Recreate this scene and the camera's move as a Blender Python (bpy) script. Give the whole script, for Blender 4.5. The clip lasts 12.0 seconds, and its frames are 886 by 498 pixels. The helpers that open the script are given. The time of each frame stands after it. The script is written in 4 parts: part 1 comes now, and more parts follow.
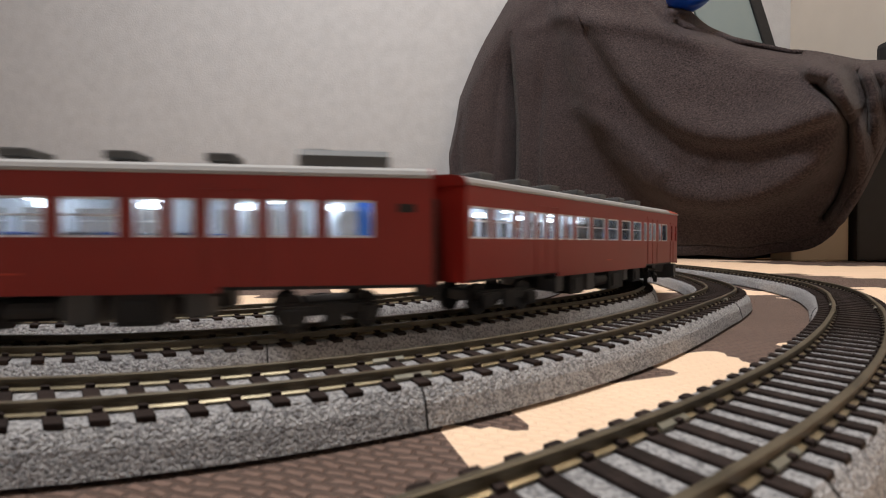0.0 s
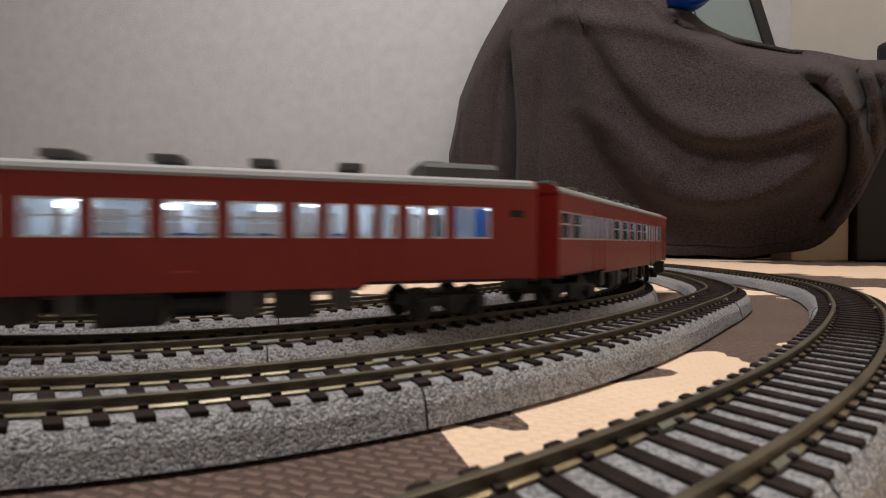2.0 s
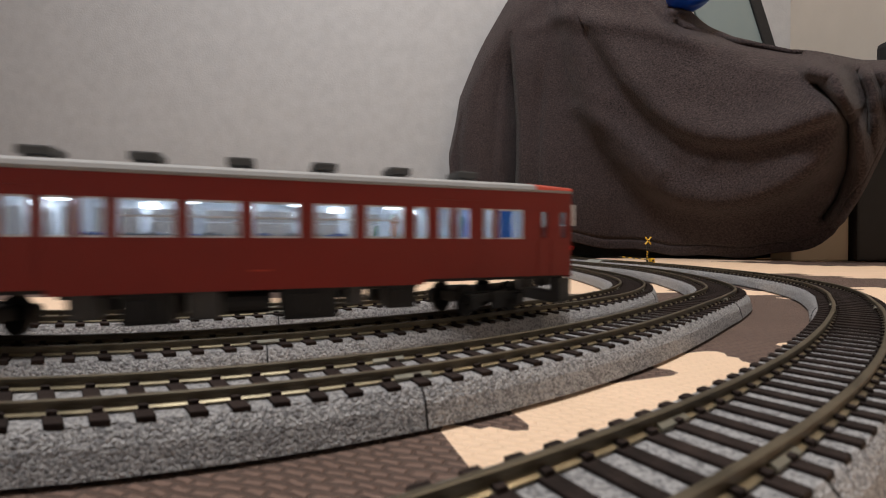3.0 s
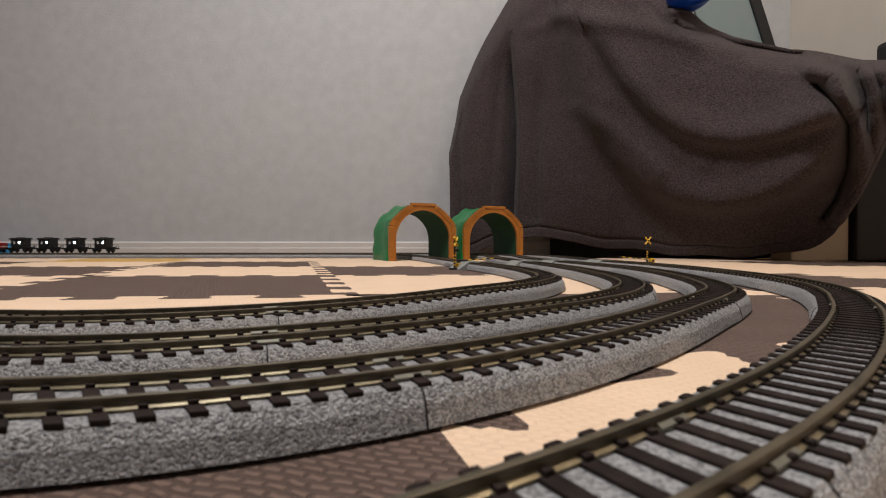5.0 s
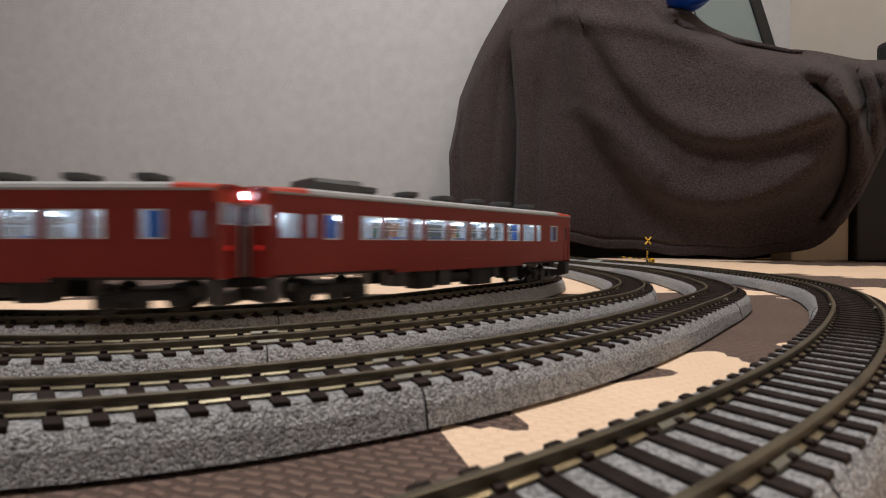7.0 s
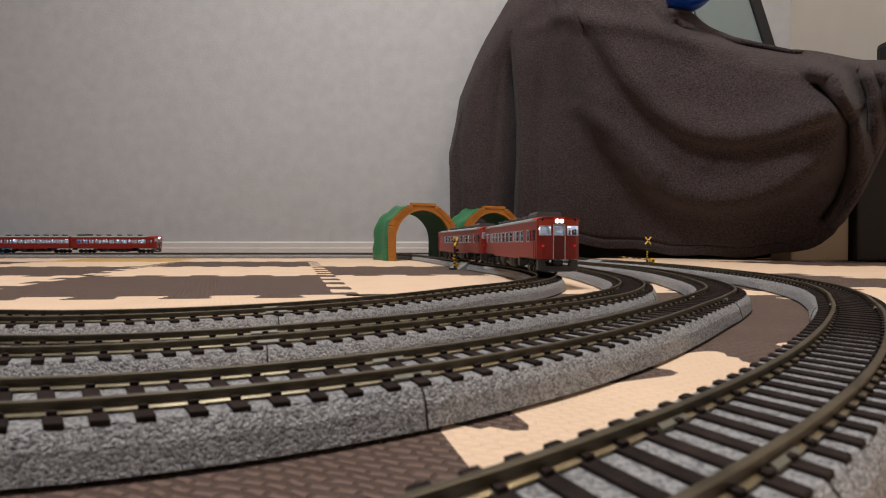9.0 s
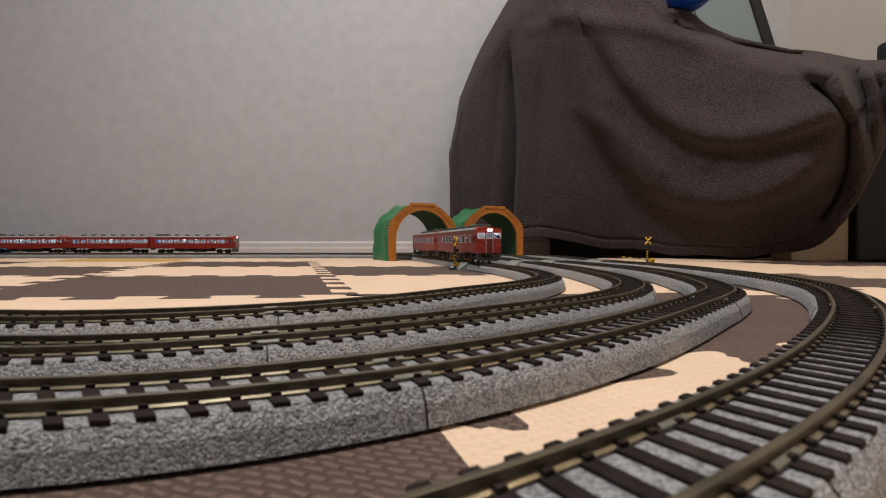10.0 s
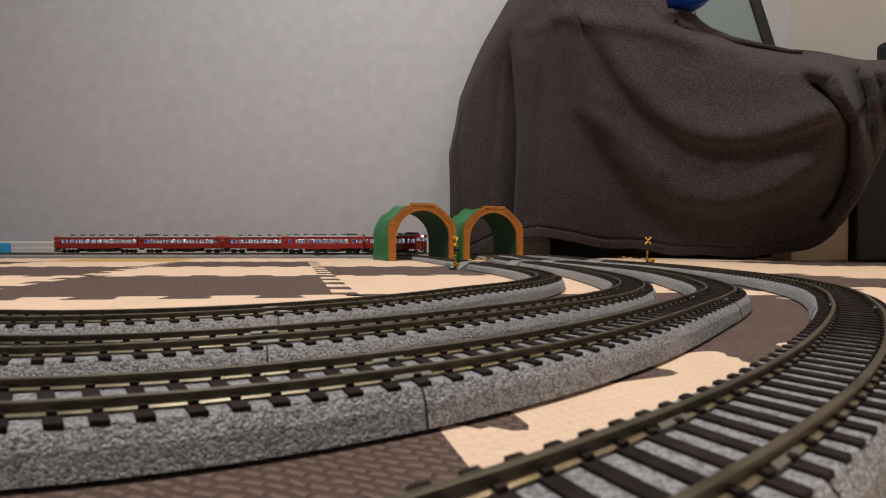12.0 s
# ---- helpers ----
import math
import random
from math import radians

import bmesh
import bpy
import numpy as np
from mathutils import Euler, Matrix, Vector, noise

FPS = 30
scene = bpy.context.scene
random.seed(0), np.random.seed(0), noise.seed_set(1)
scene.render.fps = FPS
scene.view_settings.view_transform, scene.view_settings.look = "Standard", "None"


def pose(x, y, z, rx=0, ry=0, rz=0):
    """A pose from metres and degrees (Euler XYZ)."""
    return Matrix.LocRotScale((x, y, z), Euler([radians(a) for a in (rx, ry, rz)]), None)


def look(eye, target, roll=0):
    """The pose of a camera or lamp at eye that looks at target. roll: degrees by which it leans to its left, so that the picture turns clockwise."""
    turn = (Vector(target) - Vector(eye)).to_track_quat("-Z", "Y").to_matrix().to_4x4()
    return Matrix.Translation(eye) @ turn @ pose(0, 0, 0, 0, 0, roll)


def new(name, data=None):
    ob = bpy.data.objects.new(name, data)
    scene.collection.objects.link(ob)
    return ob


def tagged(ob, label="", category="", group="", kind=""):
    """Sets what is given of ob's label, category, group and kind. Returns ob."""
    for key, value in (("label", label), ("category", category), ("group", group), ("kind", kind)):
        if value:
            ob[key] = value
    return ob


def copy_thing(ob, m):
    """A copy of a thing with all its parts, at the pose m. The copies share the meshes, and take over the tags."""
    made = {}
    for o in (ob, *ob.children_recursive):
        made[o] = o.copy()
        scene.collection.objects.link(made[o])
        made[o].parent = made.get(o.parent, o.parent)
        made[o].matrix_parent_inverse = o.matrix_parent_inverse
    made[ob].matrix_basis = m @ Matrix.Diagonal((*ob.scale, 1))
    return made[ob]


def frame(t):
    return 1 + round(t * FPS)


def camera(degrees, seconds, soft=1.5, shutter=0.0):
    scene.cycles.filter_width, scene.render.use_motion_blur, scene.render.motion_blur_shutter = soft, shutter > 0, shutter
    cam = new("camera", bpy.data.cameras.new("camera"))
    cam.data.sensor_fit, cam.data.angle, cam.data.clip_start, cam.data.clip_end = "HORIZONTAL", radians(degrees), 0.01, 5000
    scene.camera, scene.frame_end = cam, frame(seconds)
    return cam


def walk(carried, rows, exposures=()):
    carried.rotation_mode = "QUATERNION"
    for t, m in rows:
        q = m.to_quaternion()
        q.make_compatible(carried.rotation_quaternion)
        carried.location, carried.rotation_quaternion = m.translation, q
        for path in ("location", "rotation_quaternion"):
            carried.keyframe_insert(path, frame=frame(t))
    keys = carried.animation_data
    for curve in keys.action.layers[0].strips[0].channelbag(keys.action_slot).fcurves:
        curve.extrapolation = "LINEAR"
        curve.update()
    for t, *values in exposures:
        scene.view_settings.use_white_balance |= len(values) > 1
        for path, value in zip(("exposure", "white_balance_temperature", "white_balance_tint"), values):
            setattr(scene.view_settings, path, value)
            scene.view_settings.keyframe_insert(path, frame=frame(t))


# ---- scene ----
from mathutils.geometry import tessellate_polygon

cam = camera(88.85, 12.0, soft=1.05, shutter=0.5)
EYE = 0.042                       # the lens stands this high over the mats
cam.data.dof.use_dof = True       # focused on the far curve, so that the nearest rails go soft
cam.data.dof.focus_distance = 0.9
cam.data.dof.aperture_fstop = 30.0
walk(cam, [(0.0, pose(0, 0, EYE, 89.36, 0, 0)), (12.0, pose(0, 0, EYE, 89.36, 0, 0))], [(0.0, 0.30), (0.3, 0.20), (0.6, 0.12), (1.0, 0.08), (1.6, 0.05), (3.2, 0.04), (4.8, 0.0), (12.0, 0.0)])

# ---- light ----
world = bpy.data.worlds.new("room_light")
scene.world = world
world.use_nodes = True
world.node_tree.nodes["Background"].inputs[0].default_value = (0.75, 0.82, 1.0, 1)
world.node_tree.nodes["Background"].inputs[1].default_value = 0.1


def area_lamp(name, eye, target, size, watts, colour):
    data = bpy.data.lights.new(name, "AREA")
    data.shape, data.size, data.energy, data.color = "DISK", size, watts, colour
    ob = new(name, data)
    ob.matrix_world = look(eye, target)
    return tagged(ob, kind="structure")


area_lamp("ceiling_lamp_light", (-0.30, 0.14, 2.36), (-0.30, 0.14, 0), 0.55, 49, (0.97, 0.96, 0.96))
area_lamp("room_lamp_light", (0.95, 0.9, 2.36), (0.95, 0.9, 0), 0.4, 8, (1.0, 0.82, 0.64))


# ---- materials ----
def mat(name, colour, rough=0.6, metal=0.0, vary=0.0, scale=50.0, bump=0.0, bump_scale=400.0, emit=0.0, colour2=None, per_object=0.0):
    m = bpy.data.materials.new(name)
    m.use_nodes = True
    nt = m.node_tree
    b = nt.nodes["Principled BSDF"]
    b.inputs["Base Color"].default_value = (*colour, 1)
    b.inputs["Roughness"].default_value = rough
    b.inputs["Metallic"].default_value = metal
    if emit:
        b.inputs["Emission Color"].default_value = (*colour, 1)
        b.inputs["Emission Strength"].default_value = emit
        return m
    tc = nt.nodes.new("ShaderNodeTexCoord")
    if vary or colour2:
        n = nt.nodes.new("ShaderNodeTexNoise")
        n.inputs["Scale"].default_value, n.inputs["Detail"].default_value = scale, 5
        nt.links.new(tc.outputs["Object"], n.inputs["Vector"])
        r = nt.nodes.new("ShaderNodeValToRGB")
        lo = colour2 or tuple(c * (1 - vary) for c in colour)
        hi = colour if colour2 else tuple(min(1, c * (1 + vary)) for c in colour)
        r.color_ramp.elements[0].color, r.color_ramp.elements[1].color = (*lo, 1), (*hi, 1)
        r.color_ramp.elements[0].position, r.color_ramp.elements[1].position = 0.32, 0.68
        nt.links.new(n.outputs[0], r.inputs[0])
        out = r.outputs[0]
        if per_object:
            oi, hs = nt.nodes.new("ShaderNodeObjectInfo"), nt.nodes.new("ShaderNodeHueSaturation")
            mr = nt.nodes.new("ShaderNodeMapRange")
            mr.inputs[3].default_value, mr.inputs[4].default_value = 1 - per_object, 1 + per_object
            nt.links.new(oi.outputs["Random"], mr.inputs[0])
            nt.links.new(mr.outputs[0], hs.inputs["Value"])
            nt.links.new(out, hs.inputs["Color"])
            out = hs.outputs[0]
        nt.links.new(out, b.inputs["Base Color"])
    if bump:
        n2 = nt.nodes.new("ShaderNodeTexNoise")
        n2.inputs["Scale"].default_value, n2.inputs["Detail"].default_value = bump_scale, 4
        nt.links.new(tc.outputs["Object"], n2.inputs["Vector"])
        bp = nt.nodes.new("ShaderNodeBump")
        bp.inputs["Strength"].default_value, bp.inputs["Distance"].default_value = bump, 0.002
        nt.links.new(n2.outputs[0], bp.inputs["Height"])
        nt.links.new(bp.outputs[0], b.inputs["Normal"])
    return m


WALLPAPER = mat("wallpaper", (0.50, 0.505, 0.52), 0.8, vary=0.05, scale=24, bump=0.35, bump_scale=130)
CREAM_WALL = mat("cream_wallpaper", (0.62, 0.56, 0.49), 0.8, vary=0.03, scale=9, bump=0.2, bump_scale=160)
CEILING = mat("ceiling_paper", (0.75, 0.74, 0.72), 0.9, vary=0.03, scale=6)
BASEBOARD = mat("white_baseboard", (0.66, 0.64, 0.62), 0.5, vary=0.03, scale=20)
WOOD = mat("wood_floor", (0.42, 0.22, 0.09), 0.45, colour2=(0.30, 0.15, 0.06), scale=12)
SLEEPER = mat("brown_plastic_sleeper", (0.022, 0.015, 0.013), 0.85, vary=0.25, scale=300, per_object=0.25, bump=0.2, bump_scale=900)
RAIL = mat("nickel_rail", (0.122, 0.102, 0.070), 0.45, metal=0.6, vary=0.25, scale=120)
# Lighter than the rail: the highlight along the foot is in this colour.
RAIL_FOOT = mat("highlit_rail_foot", (0.29, 0.245, 0.16), 0.36, metal=0.8, vary=0.3, scale=150)
JOINER = mat("rail_joiner_metal", (0.20, 0.19, 0.15), 0.6, metal=0.4, vary=0.1, scale=200)
DOOR_RED = mat("dark_red_door", (0.135, 0.012, 0.010), 0.4, vary=0.05, scale=60)
RED = mat("vermilion_paint", (0.252, 0.0165, 0.0108), 0.36, vary=0.04, scale=60)
CAB_RED = mat("cab_roof_red", (0.46, 0.048, 0.022), 0.4, vary=0.04, scale=60)
ROOF = mat("grey_roof", (0.34, 0.34, 0.34), 0.6, vary=0.05, scale=80)
VENT = mat("dark_grey_vent", (0.075, 0.078, 0.08), 0.6, vary=0.1, scale=100)
BLACK = mat("black_plastic", (0.007, 0.007, 0.008), 0.5, vary=0.2, scale=200)
UNDER = mat("underfloor_grey", (0.012, 0.012, 0.013), 0.6, vary=0.2, scale=150)
SKIRT_GREY = mat("snowplough_grey", (0.062, 0.062, 0.063), 0.5, vary=0.1, scale=150)
SILVER = mat("window_frame_silver", (0.72, 0.74, 0.78), 0.3, metal=0.6)
INSIDE = mat("interior_cream", (0.72, 0.75, 0.78), 0.7, vary=0.05, scale=150)
GREY_SEAT = mat("grey_seat", (0.22, 0.22, 0.24), 0.7, vary=0.1, scale=300)
SEAT = mat("blue_seat", (0.03, 0.09, 0.35), 0.7, vary=0.15, scale=300)
BLUE_BOX = mat("bright_blue_cab_wall", (0.015, 0.22, 0.85), 0.45, vary=0.05, scale=100)
LED = mat("white_led", (0.86, 0.93, 1.0), emit=9.0)
STRIP = mat("interior_light_strip", (0.84, 0.92, 1.0), emit=0.45)
HEADLIGHT = mat("headlight_glow", (0.82, 0.80, 1.0), emit=18.0)
TAIL_LAMP = mat("tail_lamp_red", (0.9, 0.02, 0.02), emit=0.25)
GREEN = mat("green_plastic_tunnel", (0.010, 0.175, 0.050), 0.35, vary=0.12, scale=25)
ORANGE = mat("orange_plastic_brick", (0.46, 0.165, 0.02), 0.45, vary=0.06, scale=40, per_object=0.1)
# The shell's green plastic again, darkened for the shade inside the tunnel.
BORE = mat("shaded_green_plastic", (0.006, 0.060, 0.022), 0.7, vary=0.1, scale=30)
YELLOW = mat("yellow_paint", (0.75, 0.45, 0.02), 0.5, vary=0.05, scale=100)
BLUE = mat("blue_plastic", (0.02, 0.30, 0.62), 0.5, vary=0.05, scale=40)
BLUE_BAG = mat("blue_shiny_bag", (0.005, 0.06, 0.45), 0.3, vary=0.2, scale=30, bump=0.4, bump_scale=30)
BOX_BEIGE = mat("beige_board", (0.50, 0.40, 0.28), 0.6, vary=0.05, scale=10)
SCREEN = mat("grey_green_panel", (0.25, 0.31, 0.31), 0.25, vary=0.04, scale=5)
DARK = mat("dark_furniture", (0.012, 0.011, 0.011), 0.6, vary=0.2, scale=20)
YELLOW_MAT = mat("yellow_mat", (0.60, 0.36, 0.10), 0.7, vary=0.05, scale=30)


def ballast():
    """Fine granite grains, each its own grey."""
    m = bpy.data.materials.new("grey_ballast")
    m.use_nodes = True
    nt = m.node_tree
    b = nt.nodes["Principled BSDF"]
    b.inputs["Roughness"].default_value = 0.9
    tc, vo, ns, r, mx, bp = (nt.nodes.new("ShaderNode" + k) for k in ("TexCoord", "TexVoronoi", "TexNoise", "ValToRGB", "Math", "Bump"))
    vo.inputs["Scale"].default_value = 1500
    ns.inputs["Scale"].default_value, ns.inputs["Detail"].default_value = 1400, 4
    nt.links.new(tc.outputs["Object"], vo.inputs["Vector"])
    nt.links.new(tc.outputs["Object"], ns.inputs["Vector"])
    sep = nt.nodes.new("ShaderNodeSeparateColor")
    nt.links.new(vo.outputs["Color"], sep.inputs[0])
    mx.operation = "MULTIPLY_ADD"
    mx.inputs[1].default_value = 0.9
    nt.links.new(sep.outputs[0], mx.inputs[0])
    nt.links.new(ns.outputs[0], mx.inputs[2])
    e = r.color_ramp.elements
    e[0].position, e[0].color = 0.45, (0.195, 0.193, 0.198, 1)
    e[1].position, e[1].color = 1.0, (0.48, 0.475, 0.48, 1)
    mid = e.new(0.82)
    mid.color = (0.295, 0.292, 0.299, 1)
    nt.links.new(mx.outputs[0], r.inputs[0])
    nt.links.new(r.outputs[0], b.inputs["Base Color"])
    bp.inputs["Strength"].default_value, bp.inputs["Distance"].default_value = 0.9, 0.0011
    shift, stir = nt.nodes.new("ShaderNodeTexNoise"), nt.nodes.new("ShaderNodeVectorMath")
    shift.inputs["Scale"].default_value, shift.inputs["Detail"].default_value = 1300, 2
    nt.links.new(tc.outputs["Object"], shift.inputs["Vector"])
    stir.operation = "MULTIPLY_ADD"
    stir.inputs[1].default_value = (0.0012, 0.0012, 0.0012)
    nt.links.new(shift.outputs["Color"], stir.inputs[0])
    nt.links.new(tc.outputs["Object"], stir.inputs[2])
    nt.links.new(stir.outputs[0], vo.inputs["Vector"])
    lump = nt.nodes.new("ShaderNodeMath")
    lump.operation = "MULTIPLY_ADD"
    lump.inputs[1].default_value = -0.9
    nt.links.new(vo.outputs["Distance"], lump.inputs[0])
    nt.links.new(ns.outputs[0], lump.inputs[2])
    nt.links.new(lump.outputs[0], bp.inputs["Height"])
    nt.links.new(bp.outputs[0], b.inputs["Normal"])
    return m


BALLAST = ballast()


def glass_mat():
    m = bpy.data.materials.new("clear_window_plastic")
    m.use_nodes = True
    nt = m.node_tree
    nt.nodes.remove(nt.nodes["Principled BSDF"])
    t, g, mix, fr = (nt.nodes.new("ShaderNode" + k) for k in ("BsdfTransparent", "BsdfGlossy", "MixShader", "Fresnel"))
    t.inputs[0].default_value = (0.9, 0.93, 0.96, 1)
    g.inputs["Roughness"].default_value = 0.08
    fr.inputs[0].default_value = 1.12
    nt.links.new(fr.outputs[0], mix.inputs[0])
    haze, blend = nt.nodes.new("ShaderNodeBsdfTranslucent"), nt.nodes.new("ShaderNodeMixShader")
    haze.inputs[0].default_value = (0.86, 0.90, 0.94, 1)
    blend.inputs[0].default_value = 0.07
    nt.links.new(t.outputs[0], blend.inputs[1])
    nt.links.new(haze.outputs[0], blend.inputs[2])
    nt.links.new(blend.outputs[0], mix.inputs[1])
    nt.links.new(g.outputs[0], mix.inputs[2])
    nt.links.new(mix.outputs[0], nt.nodes["Material Output"].inputs[0])
    return m


GLASS = glass_mat()


def fleece():
    m = mat("grey_fleece", (0.072, 0.0495, 0.0502), 0.95, colour2=(0.016, 0.0108, 0.0111), scale=240, bump=0.8, bump_scale=230)
    b = m.node_tree.nodes["Principled BSDF"]
    b.inputs["Sheen Weight"].default_value, b.inputs["Sheen Roughness"].default_value = 0.07, 0.5
    m.node_tree.nodes["Bump"].inputs["Distance"].default_value = 0.0036
    pile = m.node_tree.nodes["Noise Texture.001"]
    pile.inputs["Detail"].default_value, pile.inputs["Roughness"].default_value = 2.0, 0.65
    return m


FLEECE = fleece()


def mat_foam(name, colour, dark, relief, groove_shade):
    """Foam mat with a basket-weave relief of 6 mm, the shade of its grooves mixed into the colour."""
    m = mat(name, colour, 0.75, colour2=dark, scale=25)
    nt = m.node_tree
    b = nt.nodes["Principled BSDF"]
    tc, mp = nt.nodes.new("ShaderNodeTexCoord"), nt.nodes.new("ShaderNodeMapping")
    mp.inputs["Rotation"].default_value[2] = radians(18)
    nt.links.new(tc.outputs["Object"], mp.inputs["Vector"])
    br = nt.nodes.new("ShaderNodeTexBrick")
    br.inputs["Scale"].default_value = 1.0
    br.inputs["Brick Width"].default_value, br.inputs["Row Height"].default_value = 0.0050, 0.0025
    br.inputs["Mortar Size"].default_value, br.inputs["Mortar Smooth"].default_value = 0.0009, 1.0
    br.inputs["Color1"].default_value = br.inputs["Color2"].default_value = (1, 1, 1, 1)
    br.inputs["Mortar"].default_value = (0, 0, 0, 1)
    nt.links.new(mp.outputs[0], br.inputs["Vector"])
    wobble, add = nt.nodes.new("ShaderNodeTexNoise"), nt.nodes.new("ShaderNodeVectorMath")
    wobble.inputs["Scale"].default_value = 130
    nt.links.new(tc.outputs["Object"], wobble.inputs["Vector"])
    add.operation = "MULTIPLY_ADD"
    add.inputs[1].default_value = (0.003, 0.003, 0)
    nt.links.new(wobble.outputs["Color"], add.inputs[0])
    nt.links.new(mp.outputs[0], add.inputs[2])
    nt.links.new(add.outputs[0], br.inputs["Vector"])
    bp = nt.nodes.new("ShaderNodeBump")
    bp.inputs["Strength"].default_value, bp.inputs["Distance"].default_value = relief, 0.0009
    nt.links.new(br.outputs["Color"], bp.inputs["Height"])
    # The relief also dims the base colour, as shade down in the weave.
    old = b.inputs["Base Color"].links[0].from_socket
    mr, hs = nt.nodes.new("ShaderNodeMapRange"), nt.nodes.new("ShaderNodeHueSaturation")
    mr.inputs[3].default_value, mr.inputs[4].default_value = groove_shade, 1.0
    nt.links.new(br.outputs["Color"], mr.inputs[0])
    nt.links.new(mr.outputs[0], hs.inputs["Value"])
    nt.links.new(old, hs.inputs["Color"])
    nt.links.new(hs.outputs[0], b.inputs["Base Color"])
    nt.links.new(bp.outputs[0], b.inputs["Normal"])
    return m


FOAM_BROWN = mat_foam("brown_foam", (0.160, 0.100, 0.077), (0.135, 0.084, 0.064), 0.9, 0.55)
FOAM_BEIGE = mat_foam("beige_foam", (0.84, 0.615, 0.435), (0.79, 0.575, 0.40), 0.5, 0.955)


SLEEPER.node_tree.nodes["Principled BSDF"].inputs["Specular IOR Level"].default_value = 0.15


# ---- mesh helpers ----
def finish(bm, name, material, smooth=False):
    me = bpy.data.meshes.new(name)
    bmesh.ops.recalc_face_normals(bm, faces=bm.faces)
    if smooth:
        for f in bm.faces:
            f.smooth = True
    bm.to_mesh(me)
    bm.free()
    me.materials.append(material)
    return me


def part(name, bm, material, parent=None, label="", smooth=False):
    me = bm if isinstance(bm, bpy.types.Mesh) else finish(bm, name, material, smooth)
    ob = new(name, me)
    if parent:
        ob.parent = parent
    return tagged(ob, label=label)


def add_box(bm, x0, x1, y0, y1, z0, z1, bevel=0.0):
    vs = [bm.verts.new((x, y, z)) for z in (z0, z1) for x, y in ((x0, y0), (x1, y0), (x1, y1), (x0, y1))]
    fs = [bm.faces.new([vs[i] for i in q]) for q in ((3, 2, 1, 0), (4, 5, 6, 7), (0, 1, 5, 4), (1, 2, 6, 5), (2, 3, 7, 6), (3, 0, 4, 7))]
    if bevel:
        es = {e for f in fs for e in f.edges}
        bmesh.ops.bevel(bm, geom=list(es), offset=bevel, segments=2, affect="EDGES", profile=0.6)
    return bm


def box(*a, bevel=0.0):
    return add_box(bmesh.new(), *a, bevel=bevel)


def add_rod(bm, p, q, r, n=8):
    p, q = Vector(p), Vector(q)
    m = Matrix.Translation((p + q) / 2) @ (q - p).to_track_quat("Z", "Y").to_matrix().to_4x4()
    bmesh.ops.create_cone(bm, cap_ends=True, segments=n, radius1=r, radius2=r, depth=(q - p).length, matrix=m)
    return bm


def rod(p, q, r, n=8):
    return add_rod(bmesh.new(), p, q, r, n)


def prism(profile, axis_from, axis_to, axis="x"):
    """A closed outline of (a, b) pairs drawn out along x or y."""
    bm = bmesh.new()
    put = (lambda s, a, b: (s, a, b)) if axis == "x" else (lambda s, a, b: (a, s, b))
    r0 = [bm.verts.new(put(axis_from, a, b)) for a, b in profile]
    r1 = [bm.verts.new(put(axis_to, a, b)) for a, b in profile]
    n = len(profile)
    for i in range(n):
        bm.faces.new((r0[i], r0[(i + 1) % n], r1[(i + 1) % n], r1[i]))
    bm.faces.new(r0)
    bm.faces.new(r1[::-1])
    return bm


# ---- room ----
def room():
    wall = tagged(part("wall_north", box(-4.0, 1.30, 1.70, 1.80, -0.012, 2.4), WALLPAPER), "light grey embossed wallpaper wall", "wall", kind="structure")
    tagged(part("baseboard", prism([(1.70, -0.012), (1.686, -0.012), (1.686, 0.026), (1.690, 0.028), (1.690, 0.046), (1.694, 0.050), (1.70, 0.051)], -4.0, 1.30), BASEBOARD),
           "white grooved baseboard along the grey wall", "baseboard", kind="structure")
    tagged(part("wall_east", box(1.30, 1.40, -2.6, 1.80, -0.012, 2.4), CREAM_WALL), "cream papered side wall", "wall", kind="structure")
    tagged(part("wall_west", box(-4.1, -4.0, -2.6, 1.80, -0.012, 2.4), WALLPAPER), "light grey papered side wall", "wall", kind="structure")
    tagged(part("wall_south", box(-4.0, 1.30, -2.6, -2.5, -0.012, 2.4), WALLPAPER), "light grey papered wall behind", "wall", kind="structure")
    tagged(part("ceiling", box(-4.1, 1.4, -2.6, 1.8, 2.4, 2.5), CEILING), "white papered ceiling", "ceiling", kind="structure")
    tagged(part("floor", box(-4.0, 1.30, -2.5, 1.70, -0.05, -0.012), WOOD), "brown wooden floor under the mats", "floor", kind="structure")


room()


# ---- jigsaw mats ----
E1, E2, O2 = Vector((0.32, 0, 0)), Vector((-0.078, 0.236, 0)), Vector((-0.077, 0.365, 0))


def node(col, row):
    """A corner of the jigsaw lattice; the nearer rows lie a little turned."""
    p = O2 + E1 * col + E2 * (row - 1)
    tilt = {-1: 0.52, 0: 0.36, 1: 0.13, 2: 0.05}.get(row, 0.5 if row < 0 else 0.02)
    p.y += E1.x * max(col, -0.6) * tilt
    return p


def jig_edge(a, b, out, n=9):
    """Teeth along the seam from a to b, swung out and in along out."""
    pts = [a]
    for i in range(n):
        k = -1 if i % 2 else 1
        for u, v in ((0.03, 0.12), (-0.06, 0.5), (-0.05, 0.85), (0.06, 1.0), (0.94, 1.0), (1.05, 0.85), (1.06, 0.5), (0.97, 0.12)):
            pts.append(a.lerp(b, (i + u) / n) + out * (k * v * 0.042))
    return pts


